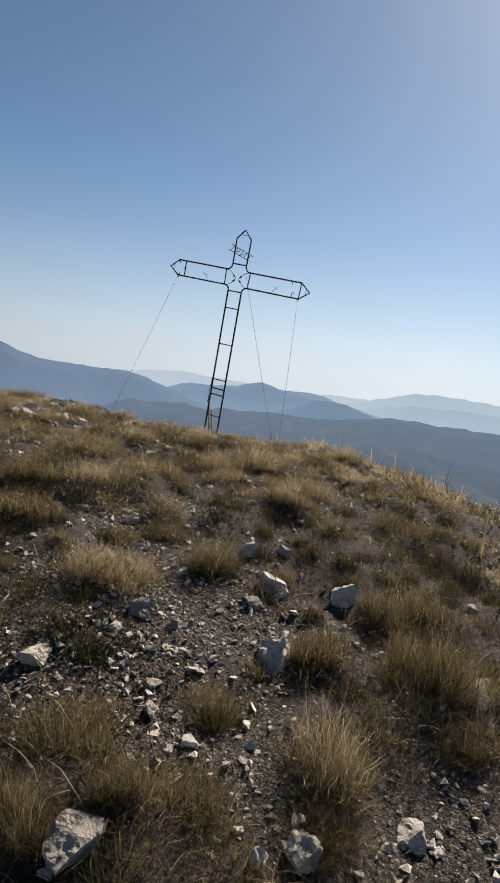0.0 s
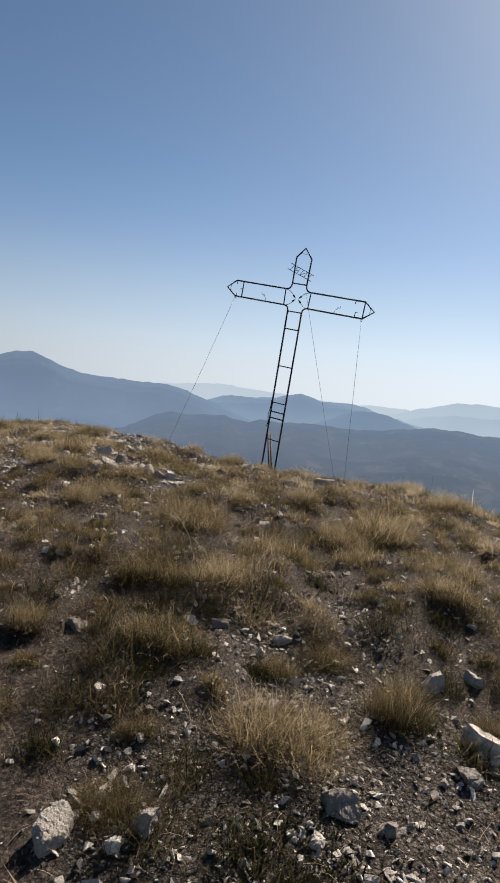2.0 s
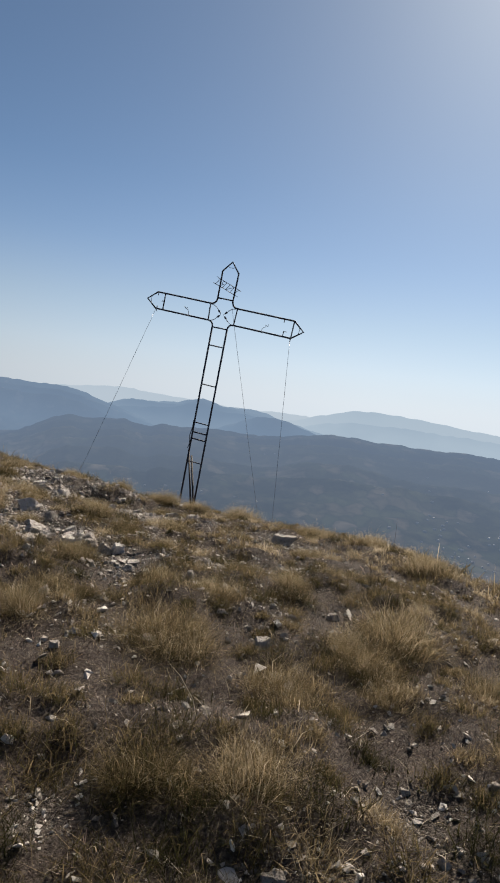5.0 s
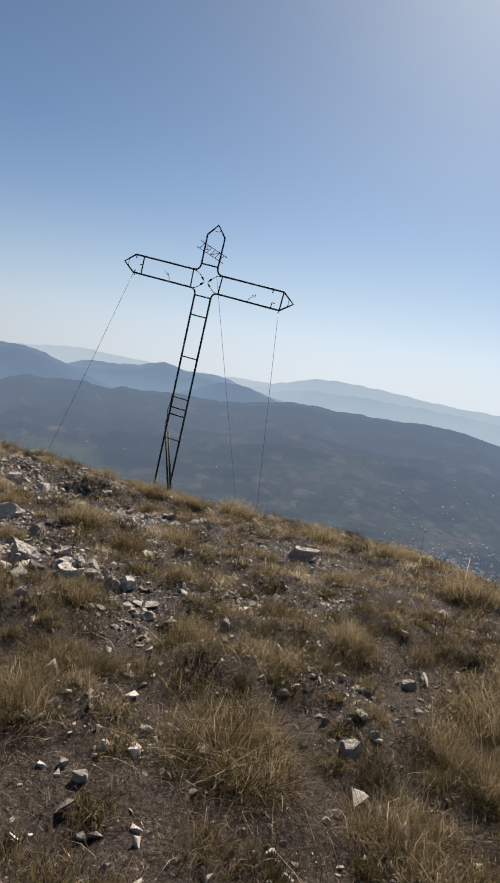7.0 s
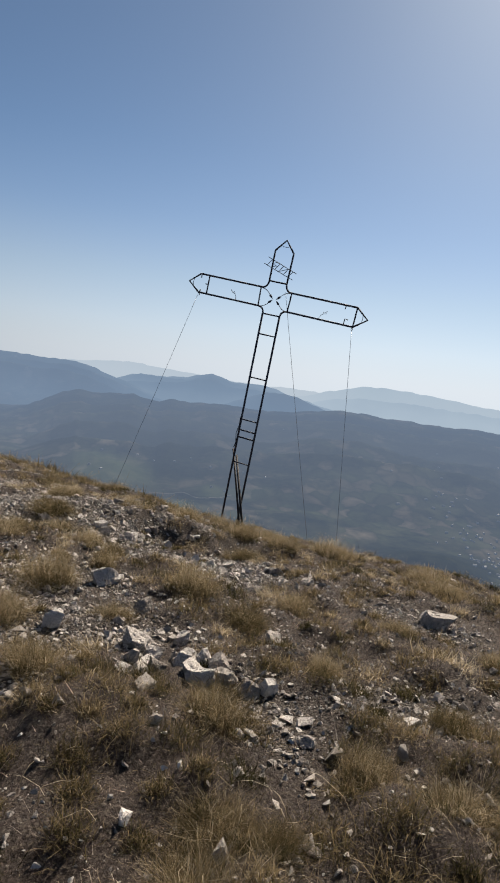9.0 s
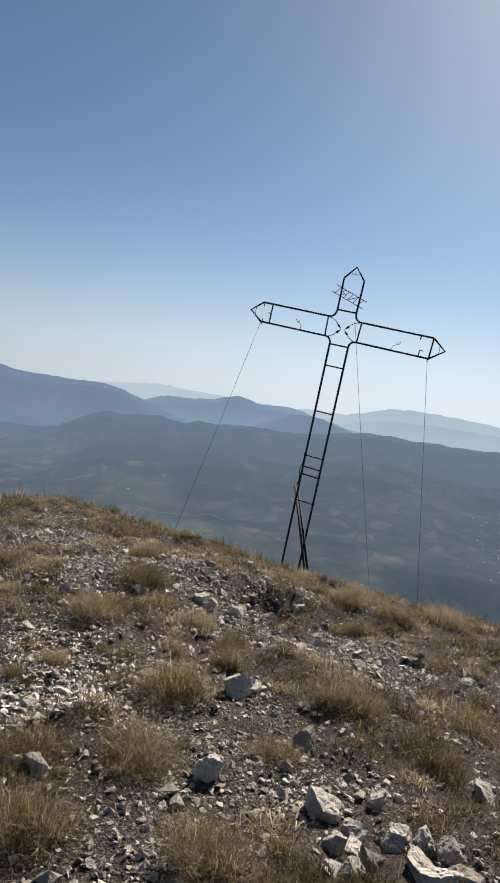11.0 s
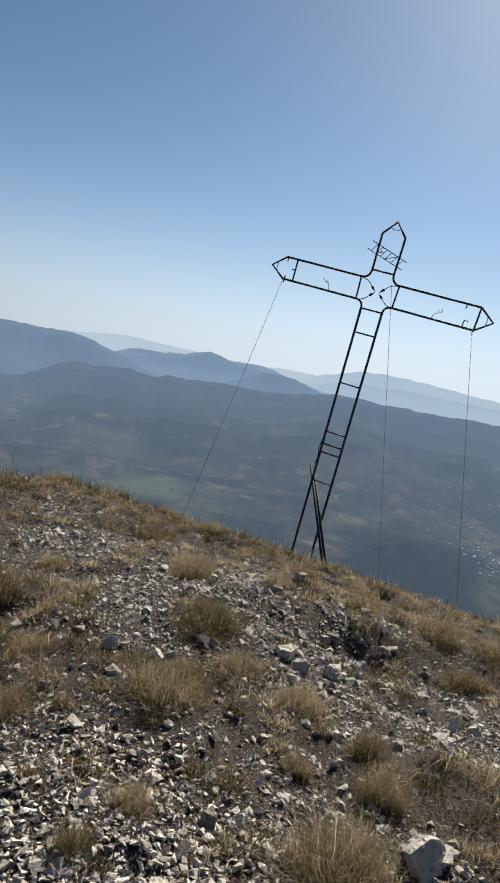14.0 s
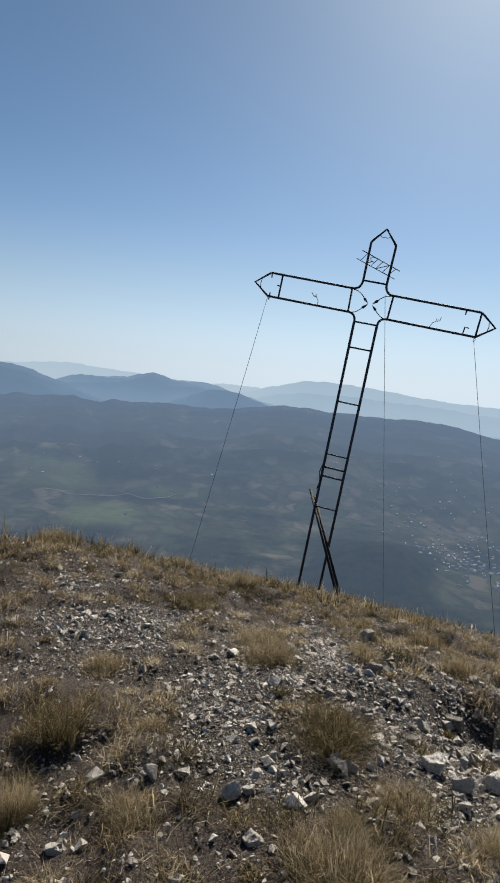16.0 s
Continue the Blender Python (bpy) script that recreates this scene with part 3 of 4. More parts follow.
# ---- stones ----
def rock_mesh(seed, wide, high, detail):
    """An angular broken stone: a block split off along flat faces, its faces and edges then roughened."""
    r = random.Random(seed)
    bm = bmesh.new()
    bmesh.ops.create_cube(bm, size=1.0)
    for k in range(r.randint(15, 20)):
        way = Vector((r.gauss(0, 1), r.gauss(0, 1), r.gauss(0, 0.8))).normalized()
        cut = bmesh.ops.bisect_plane(bm, geom=list(bm.verts) + list(bm.edges) + list(bm.faces), plane_co=way * r.uniform(0.30, 0.46), plane_no=way, clear_outer=True)
        bmesh.ops.holes_fill(bm, edges=[e for e in cut["geom_cut"] if isinstance(e, bmesh.types.BMEdge)], sides=0)
    deep = wide * r.uniform(0.55, 0.9)
    for v in bm.verts:
        v.co = Vector((v.co.x * wide * 1.25, v.co.y * deep * 1.25, v.co.z * high * 1.3))
    bmesh.ops.triangulate(bm, faces=bm.faces)
    for _ in range(detail + 1):
        bmesh.ops.subdivide_edges(bm, edges=[e for e in bm.edges if e.calc_length() > wide * 0.11], cuts=1)
        bmesh.ops.triangulate(bm, faces=bm.faces)
    shift = Vector((seed * 3.1, seed * 1.7, 0))
    for v in bm.verts:
        p = v.co / wide * 3.0 + shift
        ledge = round(2.5 * noise.noise(p * 1.3)) / 2.5
        v.co += v.co.normalized() * wide * (0.05 * ledge + 0.05 * noise.noise(p * 2.2) + 0.028 * noise.noise(p * 7.0))
    return bm


def rock(n, x, y, wide, high):
    bare = float(bareness(x, y))
    spin = random.Random(n * 11 + 3)
    high = min(high, wide * 0.95)
    bm = rock_mesh(n + 40, wide * (0.72 if y > 8.4 else 0.88), max(high, wide * 0.45) * 0.9, 2 if wide > 0.09 else 1)
    ob = part("rock", bm, LIMESTONE, None, smooth=False)
    z = float(ground_height(x, y))
    ob.matrix_world = pose(x, y, z + max(high, wide * 0.45) * 0.06, spin.uniform(-18, 18), spin.uniform(-18, 18), spin.uniform(0, 360))
    size = "large" if wide > 0.15 else "fist-sized" if wide < 0.085 else "mid-sized"
    tagged(ob, f"{size} angular grey limestone rock lying " + ("among pale rubble" if bare > 0.35 else "in dry grass"), "rock", "loose rocks on the summit")


# Each: x, y, width, height.
ROCKS_A = [
    (-0.33, 1.38, 0.17, 0.09), (0.09, 1.46, 0.07, 0.06), (0.20, 1.51, 0.12, 0.08), (-0.19, 1.64, 0.04, 0.05),
    (0.50, 1.66, 0.09, 0.07), (-0.24, 1.84, 0.06, 0.04), (-0.26, 1.95, 0.07, 0.04), (-0.62, 1.95, 0.11, 0.06),
    (-0.91, 2.04, 0.05, 0.04), (-1.05, 2.04, 0.10, 0.11), (-0.85, 2.11, 0.08, 0.14), (-0.43, 2.15, 0.06, 0.02),
    (0.82, 2.21, 0.11, 0.13), (0.11, 2.22, 0.19, 0.16), (-0.24, 2.25, 0.06, 0.05), (-0.38, 2.29, 0.13, 0.09),
    (0.03, 2.52, 0.09, 0.06), (0.09, 2.68, 0.17, 0.09), (0.40, 2.70, 0.11, 0.15), (-0.89, 2.80, 0.05, 0.08),
    (-1.31, 2.90, 0.11, 0.05), (-0.64, 2.92, 0.04, 0.06), (-0.02, 2.94, 0.09, 0.10), (-0.58, 3.02, 0.07, 0.05),
]
ROCKS_B = [
    (0.15, 3.04, 0.09, 0.05), (-0.80, 3.04, 0.07, 0.03), (-0.65, 4.09, 0.05, 0.04), (-1.62, 4.15, 0.05, 0.04),
    (-1.57, 4.31, 0.06, 0.04), (-0.84, 4.37, 0.03, 0.03), (-0.74, 4.43, 0.09, 0.08), (-0.90, 4.46, 0.04, 0.04),
    (-0.79, 4.60, 0.04, 0.04), (-0.93, 4.74, 0.06, 0.03), (-1.60, 4.78, 0.04, 0.04), (-1.53, 4.83, 0.07, 0.03),
    (-0.29, 5.06, 0.08, 0.07), (-2.84, 5.86, 0.06, 0.05),
]
ROCKS_C = [
    (-3.30, 6.22, 0.10, 0.14), (-2.68, 6.34, 0.12, 0.12),
    (-3.49, 6.48, 0.11, 0.07), (-2.26, 6.69, 0.13, 0.11), (-3.29, 6.79, 0.08, 0.05),
    (-3.41, 6.96, 0.10, 0.06), (-2.54, 7.21, 0.18, 0.15), (-0.35, 7.31, 0.27, 0.14), (-1.72, 7.42, 0.10, 0.05),
    (-1.57, 7.51, 0.08, 0.05), (-1.75, 7.59, 0.09, 0.04), (-1.16, 7.71, 0.11, 0.07), (-2.73, 7.91, 0.08, 0.05),
    (-1.77, 7.95, 0.09, 0.05), (-2.43, 7.96, 0.10, 0.07), (-1.35, 8.20, 0.14, 0.08), (-3.77, 8.25, 0.09, 0.05),
    (-1.56, 8.25, 0.08, 0.05), (-1.90, 8.26, 0.09, 0.06), (-4.46, 8.30, 0.08, 0.05), (-2.02, 8.37, 0.10, 0.07),
]
ROCKS_D = [
    (-3.82, 8.51, 0.12, 0.12), (-3.72, 8.61, 0.07, 0.05), (-2.79, 8.63, 0.13, 0.09), (-2.58, 8.72, 0.15, 0.11),
    (-2.87, 8.79, 0.16, 0.12), (-2.54, 9.10, 0.15, 0.09), (-2.30, 9.21, 0.16, 0.12), (-2.08, 9.45, 0.12, 0.07),
    (-2.45, 9.45, 0.15, 0.10), (-2.85, 9.72, 0.12, 0.10), (-2.47, 11.02, 0.10, 0.07), (-2.48, 10.97, 0.16, 0.12),
]
ROCKS_PILE = [
    (-2.23, 6.18, 0.16, 0.10), (-2.01, 6.30, 0.12, 0.10), (-2.14, 6.07, 0.13, 0.09), (-2.23, 5.94, 0.09, 0.09),
    (-2.15, 5.97, 0.09, 0.05), (-2.03, 6.08, 0.08, 0.07), (-1.98, 6.05, 0.12, 0.11), (-1.89, 6.04, 0.14, 0.10),
    (-1.82, 5.97, 0.11, 0.09), (-2.10, 5.90, 0.11, 0.08), (-1.93, 5.89, 0.16, 0.09), (-2.18, 5.83, 0.10, 0.07),
    (-2.25, 5.81, 0.06, 0.04), (-1.81, 5.88, 0.16, 0.06), (-1.52, 6.45, 0.10, 0.07), (-1.89, 6.36, 0.05, 0.03),
    (-1.90, 5.85, 0.19, 0.09), (-2.13, 5.60, 0.11, 0.06), (-1.69, 5.77, 0.13, 0.10), (-1.60, 5.80, 0.09, 0.09),
    (-2.06, 5.29, 0.06, 0.06), (-1.75, 5.36, 0.05, 0.04), (-1.48, 5.40, 0.10, 0.05), (-1.11, 5.37, 0.05, 0.06),
]
for n, row in enumerate(ROCKS_A + ROCKS_B + ROCKS_C + ROCKS_D + ROCKS_PILE):
    rock(n, *row)


def scatter(count, seed, x0, x1, y0, y1, weight):
    """Places drawn at random where weight(x, y), from 0 to 1, lets them stand."""
    r = np.random.RandomState(seed)
    x, y = r.uniform(x0, x1, count), r.uniform(y0, y1, count)
    keep = r.rand(count) < weight(x, y)
    keep &= np.minimum(x - x0, x1 - x) > 1.6 * (layered_noise(x, y, 0.8, 87) - 0.3)
    return x[keep], y[keep]


def stone_field(name, count, seed, small, large, x0, x1, y0, y1, weight, label, mat=CHIPS):
    shapes = []
    for k in range(14):
        bm = bmesh.new()
        r = random.Random(seed + k)
        for _ in range(r.randint(6, 8)):
            v = Vector((r.gauss(0, 1), r.gauss(0, 1), r.gauss(0, 1))).normalized()
            bm.verts.new((v.x * 0.5, v.y * r.uniform(0.34, 0.48), v.z * r.uniform(0.22, 0.36)))
        bmesh.ops.convex_hull(bm, input=bm.verts)
        bmesh.ops.delete(bm, geom=[v for v in bm.verts if not v.link_faces], context="VERTS")
        bmesh.ops.triangulate(bm, faces=bm.faces)
        bm.verts.index_update()
        shapes.append((np.array([v.co[:] for v in bm.verts]), np.array([[v.index for v in f.verts] for f in bm.faces])))
        bm.free()
    x, y = scatter(count, seed, x0, x1, y0, y1, weight)
    r = np.random.RandomState(seed + 99)
    size = small * (large / small) ** (r.rand(len(x)) ** np.clip(3.0 - 0.25 * y, 1.7, 2.6)) * np.clip(0.27 * y, 0.8, 1)
    z = ground_height(x, y) + size * 0.10
    kind = r.randint(0, len(shapes), len(x))
    verts, faces, base = [], [], 0
    for k, (v, f) in enumerate(shapes):
        mine = np.where(kind == k)[0]
        n = len(mine)
        if not n:
            continue
        a, tilt, lean = r.rand(n) * 6.283, r.normal(0, 0.24, n), r.normal(0, 0.24, n)
        c, s = np.cos(a), np.sin(a)
        px, py, pz = (v[None, :, i] * size[mine, None] for i in range(3))
        pz = pz + px * tilt[:, None] + py * lean[:, None]
        qx, qy = px * c[:, None] - py * s[:, None], px * s[:, None] + py * c[:, None]
        verts.append(np.stack([qx + x[mine, None], qy + y[mine, None], pz + z[mine, None]], -1).reshape(-1, 3))
        faces.append((f[None] + (np.arange(n) * len(v))[:, None, None] + base).reshape(-1, 3))
        base += n * len(v)
    ob = new(name, mesh_from(name, np.concatenate(verts), [np.concatenate(faces)], mat, smooth=False))
    tagged(ob, label, "gravel", kind="stuff")


stone_field("gravel", 314000, 300, 0.008, 0.048, -6.5, 2.5, 0.9, 12.5, lambda x, y: np.clip(0.95 * bareness(x, y) * np.clip(2.3 - 3.0 * layered_noise(x, y, 0.5, 35), 0.3, 1) + 0.28 * np.clip(6 * (layered_noise(x, y, 0.35, 23) - 0.5), 0, 1), 0.05, 1), "pale grey limestone gravel and chips on the bare soil")
stone_field("rubble", 7600, 500, 0.04, 0.11, -5.5, 1.5, 3.0, 12.0, lambda x, y: 0.05 + 0.45 * bareness(x, y) ** 1.5 + 0.5 * spot(x, y, -2.2, 9.5, 0.8) + 0.5 * spot(x, y, -1.5, 8.1, 0.45), "angular grey limestone rubble scattered over the gravel")
stone_field("loose_stones", 5200, 540, 0.022, 0.075, -2.6, 1.6, 1.3, 5.2, lambda x, y: np.clip(0.85 * bareness(x, y) + 0.6 * spot(x, y, -1.75, 2.3, 0.5) - 0.1, 0.06, 0.9), "pale angular limestone pieces lying loose among the tufts", PALE_CHIPS)
stone_field("pale_gravel", 15000, 520, 0.014, 0.06, -4.6, -2.6, 5.9, 8.1, lambda x, y: np.clip(1.1 * spot(x, y, -3.42, 6.95, 0.5) + 0.7 * spot(x, y, -3.9, 7.3, 0.45) + 0.4 * spot(x, y, -3.25, 5.95, 0.3), 0, 1), "dense heap of pale whitish limestone pieces among tufts", PALE_CHIPS)


# ---- grass ----
def blades(r, x, y, z, high, wide, lean, way, tone, segments=2):
    """Bent, tapering blades. One number a blade in every array; lean: how far the tip hangs out, in blade heights."""
    n = len(x)
    dx, dy = np.cos(way), np.sin(way)
    turn = way + r.normal(1.57, 0.6, n)
    wx, wy = np.cos(turn) * wide / 2, np.sin(turn) * wide / 2
    rows, alongs = [], []
    for k in range(segments + 1):
        f = k / segments
        out = lean * high * f**1.8
        up = high * f * np.sqrt(np.clip(1 - (0.55 * lean * f) ** 2, 0.15, 1))
        cx, cy, cz = x + dx * out, y + dy * out, z + up
        taper = 1 - 0.45 * f
        if k < segments:
            rows += [np.stack([cx - wx * taper, cy - wy * taper, cz], -1), np.stack([cx + wx * taper, cy + wy * taper, cz], -1)]
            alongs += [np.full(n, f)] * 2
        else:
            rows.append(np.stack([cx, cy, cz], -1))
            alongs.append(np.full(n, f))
    per = 2 * segments + 1
    verts = np.stack(rows, 1).reshape(-1, 3)
    at = (np.arange(n) * per)[:, None]
    quads = np.concatenate([at + np.array([[2 * k, 2 * k + 1, 2 * k + 3, 2 * k + 2]]) for k in range(segments - 1)]) if segments > 1 else np.zeros((0, 4), int)
    tris = at + np.array([[per - 3, per - 2, per - 1]])
    return verts, quads, tris, np.stack(alongs, 1).ravel(), np.repeat(tone, per)


def hairs(name, r, low, middle, tip, side, tone):
    """Hair-fine blades, every third one bent at its middle, the others nearly straight."""
    low, middle, tip = (np.stack(p, -1) for p in (low, middle, tip))
    side = np.stack([side[0], side[1], 0 * side[0]], -1)
    bent = np.arange(len(low)) % 3 == 0
    a, n = np.stack([low - side, low + side, middle - side, middle + side, tip], 1)[bent], int(bent.sum())
    lean = low * 0.75 + middle * 0.25
    b, k = np.stack([lean - side, lean + side, tip], 1)[~bent], int((~bent).sum())
    at = (np.arange(n) * 5)[:, None]
    at_b = (5 * n + np.arange(k) * 3)[:, None]
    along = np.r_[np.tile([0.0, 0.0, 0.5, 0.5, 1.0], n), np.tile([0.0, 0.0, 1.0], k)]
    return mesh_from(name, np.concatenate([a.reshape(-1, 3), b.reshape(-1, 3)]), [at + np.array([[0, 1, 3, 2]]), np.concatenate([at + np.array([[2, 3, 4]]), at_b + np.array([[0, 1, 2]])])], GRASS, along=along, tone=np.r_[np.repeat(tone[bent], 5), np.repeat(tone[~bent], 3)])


def tuft_blades(name, seed, count, tone, reach, curl):
    """The fine hairs of a rounded bunch of wiry grass one metre across and one metre high, to be scaled to its place."""
    r = np.random.RandomState(seed)
    crowns = [(0.0, 0.0, 1.0)] + [(0.27 * math.cos(a) * r.uniform(0.5, 1.3), 0.27 * math.sin(a) * r.uniform(0.5, 1.3), r.uniform(0.5, 0.95)) for a in r.rand(8) * 6.283]
    pick = np.array([0, 0, 1, 2, 3, 4, 5, 6, 7, 8])[r.randint(0, 10, count)]
    cx, cy, big = (np.array([c[k] for c in crowns])[pick] for k in (0, 1, 2))
    way, rise = r.rand(count) * 6.283, r.rand(count) ** 0.95
    flat = np.sqrt(1 - rise**2)
    length = reach * big * np.clip(r.normal(0.86, 0.16, count), 0.35, 1.25)
    bx, by = cx + r.normal(0, 0.09, count), cy + r.normal(0, 0.09, count)
    tx, ty, tz = bx + 0.52 * length * flat * np.cos(way) + 0.05 * r.normal(0, 1, count), by + 0.52 * length * flat * np.sin(way) + 0.05 * r.normal(0, 1, count), 0.66 * length * rise + 0.04
    wild = curl * r.normal(0, 1, (count, 3))
    mx, my, mz = bx * 0.5 + tx * 0.5 + wild[:, 0] - 0.04 * np.cos(way), by * 0.5 + ty * 0.5 + wild[:, 1] - 0.04 * np.sin(way), tz * 0.58 + 0.03 + 0.5 * wild[:, 2]
    turn = way + r.normal(1.57, 0.7, count)
    half = r.uniform(0.0010, 0.0021, count)
    return hairs(name, r, (bx, by, np.full(count, -0.04)), (mx, my, mz), (tx, ty, tz), (np.cos(turn) * half, np.sin(turn) * half), np.clip(r.normal(tone, 0.13, count), 0, 1))


TUFTS = [(tuft_blades("dry_clump", 900 + k, 3000, 0.59 + 0.03 * (k % 4), 1.0, 0.055), tuft_blades("green_clump", 950 + k, 700, 0.26, 0.75, 0.03), tuft_blades("stalk_head", 970 + k, 36, 0.85, 1.3, 0.05)) for k in range(8)]
OLIVE_TUFTS = [(tuft_blades("dry_clump", 1000 + k, 2300, 0.48 + 0.03 * (k % 3), 1.0, 0.055), tuft_blades("green_clump", 1050 + k, 1400, 0.20, 0.92, 0.03), tuft_blades("stalk_head", 1070 + k, 30, 0.8, 1.25, 0.05)) for k in range(5)]
tuft_rng = random.Random(5)


def grass_tuft(x, y, wide, high):
    ob = new("grass_tuft")
    z = float(ground_height(x, y))
    olive = tuft_rng.random() < (0.75 if y < 3.0 else 0.15)
    for me in tuft_rng.choice(OLIVE_TUFTS if olive else TUFTS):
        new(me.name.split(".")[0], me).parent = ob
    ob.matrix_world = pose(x, y, z - 0.01, tuft_rng.uniform(-8, 8), tuft_rng.uniform(-8, 8), tuft_rng.uniform(0, 360)) @ Matrix.Diagonal((wide * 1.14, wide * tuft_rng.uniform(0.9, 1.14), max(high, wide * 0.5) * 1.2, 1))
    size = "broad" if wide > 0.34 else "small" if wide < 0.22 else "rounded"
    tagged(ob, f"{size} tuft of " + ("half-green olive" if olive else "dry golden") + " wiry grass on stony ground", "grass tuft", "grass tufts on the summit")


# Each: x, y, width, height.
TUFT_PLACES_A = [
    (-0.45, 1.38, 0.18, 0.21), (-0.25, 1.49, 0.16, 0.14), (-0.05, 1.56, 0.27, 0.19), (0.28, 1.57, 0.25, 0.14),
    (-0.46, 1.66, 0.30, 0.18), (0.26, 1.77, 0.30, 0.26), (-0.04, 1.90, 0.22, 0.18), (0.71, 1.98, 0.18, 0.16),
    (-0.95, 2.17, 0.21, 0.12), (0.26, 2.25, 0.23, 0.16), (0.68, 2.25, 0.34, 0.32), (-0.95, 2.41, 0.15, 0.10),
    (-0.55, 2.52, 0.44, 0.19), (0.55, 2.62, 0.21, 0.20), (-0.15, 2.75, 0.28, 0.26), (0.67, 2.76, 0.30, 0.20),
    (0.11, 2.77, 0.17, 0.10), (-0.58, 2.84, 0.16, 0.12), (-0.99, 2.84, 0.33, 0.18), (-1.47, 2.87, 0.17, 0.12),
    (-0.39, 2.96, 0.25, 0.13), (-1.14, 3.34, 0.32, 0.18), (-0.82, 3.36, 0.36, 0.16), (0.16, 3.61, 0.26, 0.18),
]
TUFT_PLACES_B = [
    (-0.24, 4.07, 0.26, 0.16), (-0.70, 4.09, 0.35, 0.20), (0.29, 4.27, 0.39, 0.23), (-0.28, 4.30, 0.31, 0.19),
    (-1.18, 4.33, 0.51, 0.20), (-1.86, 4.54, 0.34, 0.20), (-0.34, 4.55, 0.28, 0.23), (-0.06, 4.72, 0.60, 0.16),
    (-1.66, 4.79, 0.22, 0.13), (-1.82, 4.82, 0.31, 0.14), (-0.98, 5.00, 0.36, 0.15), (-0.53, 5.21, 0.32, 0.21),
    (-1.30, 5.21, 0.31, 0.19), (-1.84, 5.46, 0.34, 0.17), (-0.79, 5.68, 0.27, 0.18), (-2.61, 5.80, 0.39, 0.18),
    (-3.24, 5.95, 0.36, 0.25), (-1.31, 6.13, 0.26, 0.15), (-3.36, 6.30, 0.33, 0.18), (-0.29, 6.44, 0.26, 0.15),
    (-3.01, 6.46, 0.44, 0.19), (-2.41, 6.55, 0.26, 0.13), (-1.68, 6.69, 0.30, 0.18), (0.79, 6.81, 0.43, 0.30),
]
TUFT_PLACES_C = [
    (-0.72, 6.86, 0.26, 0.15), (-2.90, 7.03, 0.42, 0.34), (-2.01, 7.08, 0.38, 0.22), (-3.71, 7.12, 0.16, 0.16),
    (-1.33, 7.18, 0.33, 0.20), (-3.55, 7.36, 0.20, 0.13), (-2.62, 7.51, 0.22, 0.23), (-2.94, 7.64, 0.15, 0.12),
    (0.61, 7.77, 0.40, 0.25), (-2.60, 7.78, 0.21, 0.20), (-4.15, 7.88, 0.26, 0.18), (-3.51, 8.06, 0.37, 0.25),
    (-2.84, 8.17, 0.29, 0.24), (-3.45, 8.25, 0.17, 0.15), (0.10, 8.41, 0.43, 0.21), (-4.20, 8.43, 0.27, 0.15),
    (-4.66, 8.50, 0.23, 0.28), (-3.17, 8.42, 0.30, 0.16), (-4.13, 8.98, 0.19, 0.12), (-4.55, 9.04, 0.38, 0.23),
    (-3.30, 8.90, 0.43, 0.25), (-1.54, 9.31, 0.35, 0.21), (0.27, 9.49, 0.43, 0.20), (-1.13, 9.77, 0.38, 0.19),
]
TUFT_PLACES_D = [
    (-4.43, 9.78, 0.31, 0.17), (-1.54, 9.94, 0.44, 0.27), (-3.48, 9.80, 0.37, 0.22), (-2.14, 10.08, 0.30, 0.27),
    (-0.56, 10.15, 0.58, 0.35), (-2.78, 10.11, 0.27, 0.19), (-3.46, 10.17, 0.41, 0.23), (-1.25, 10.40, 0.41, 0.25),
    (-3.86, 11.10, 0.36, 0.23), (-1.85, 11.33, 0.39, 0.28), (-2.39, 11.54, 0.35, 0.19), (-3.30, 12.49, 0.38, 0.24),
    (-3.86, 13.09, 0.35, 0.18), (-5.24, 13.63, 0.50, 0.30), (-3.88, 13.99, 0.45, 0.23), (-5.35, 14.27, 0.59, 0.35),
]
for row in TUFT_PLACES_A + TUFT_PLACES_B + TUFT_PLACES_C + TUFT_PLACES_D:
    grass_tuft(*row)


def grass_field(name, count, seed, per, high, spread, box, weight, label, tones=(0.52, 0.16), wide=0.0045, segments=2, leaning=0.55, mat=GRASS):
    r = np.random.RandomState(seed)
    x, y = scatter(count, seed, *box, weight)
    size = np.clip(np.exp(r.normal(-0.15, 0.42, len(x))), 0.4, 2.4)
    patch = layered_noise(x, y, 1.3, 41)
    tone = r.normal(tones[0], tones[1], len(x)) + 0.5 * (patch - 0.5) - 0.12 * np.clip(3.4 - y, 0, 1)
    n = len(x)
    bx, by = np.repeat(x, per), np.repeat(y, per)
    s = np.repeat(size, per)
    a, d = r.rand(n * per) * 6.283, np.sqrt(r.rand(n * per)) * spread
    bx, by = bx + d * np.cos(a) * s, by + d * np.sin(a) * s
    h = s * high * r.uniform(0.4, 1.1, n * per) * (1 - 0.35 * (d / spread) ** 2)
    lean = np.clip(r.normal(leaning, 0.35, n * per) + (0.9 * d / spread - 0.5 if leaning < 0.8 else 0), 0, 1.6)
    way = a + r.normal(0, 0.9, n * per)
    v, q, t, along, tn = blades(r, bx, by, ground_height(bx, by) - 0.008, h, wide * r.uniform(0.6, 1.4, n * per), lean, way, np.clip(np.repeat(tone, per) + r.normal(0, 0.07, n * per), 0, 1), segments)
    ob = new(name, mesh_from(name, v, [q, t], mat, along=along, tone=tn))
    tagged(ob, label, "grass", kind="stuff")


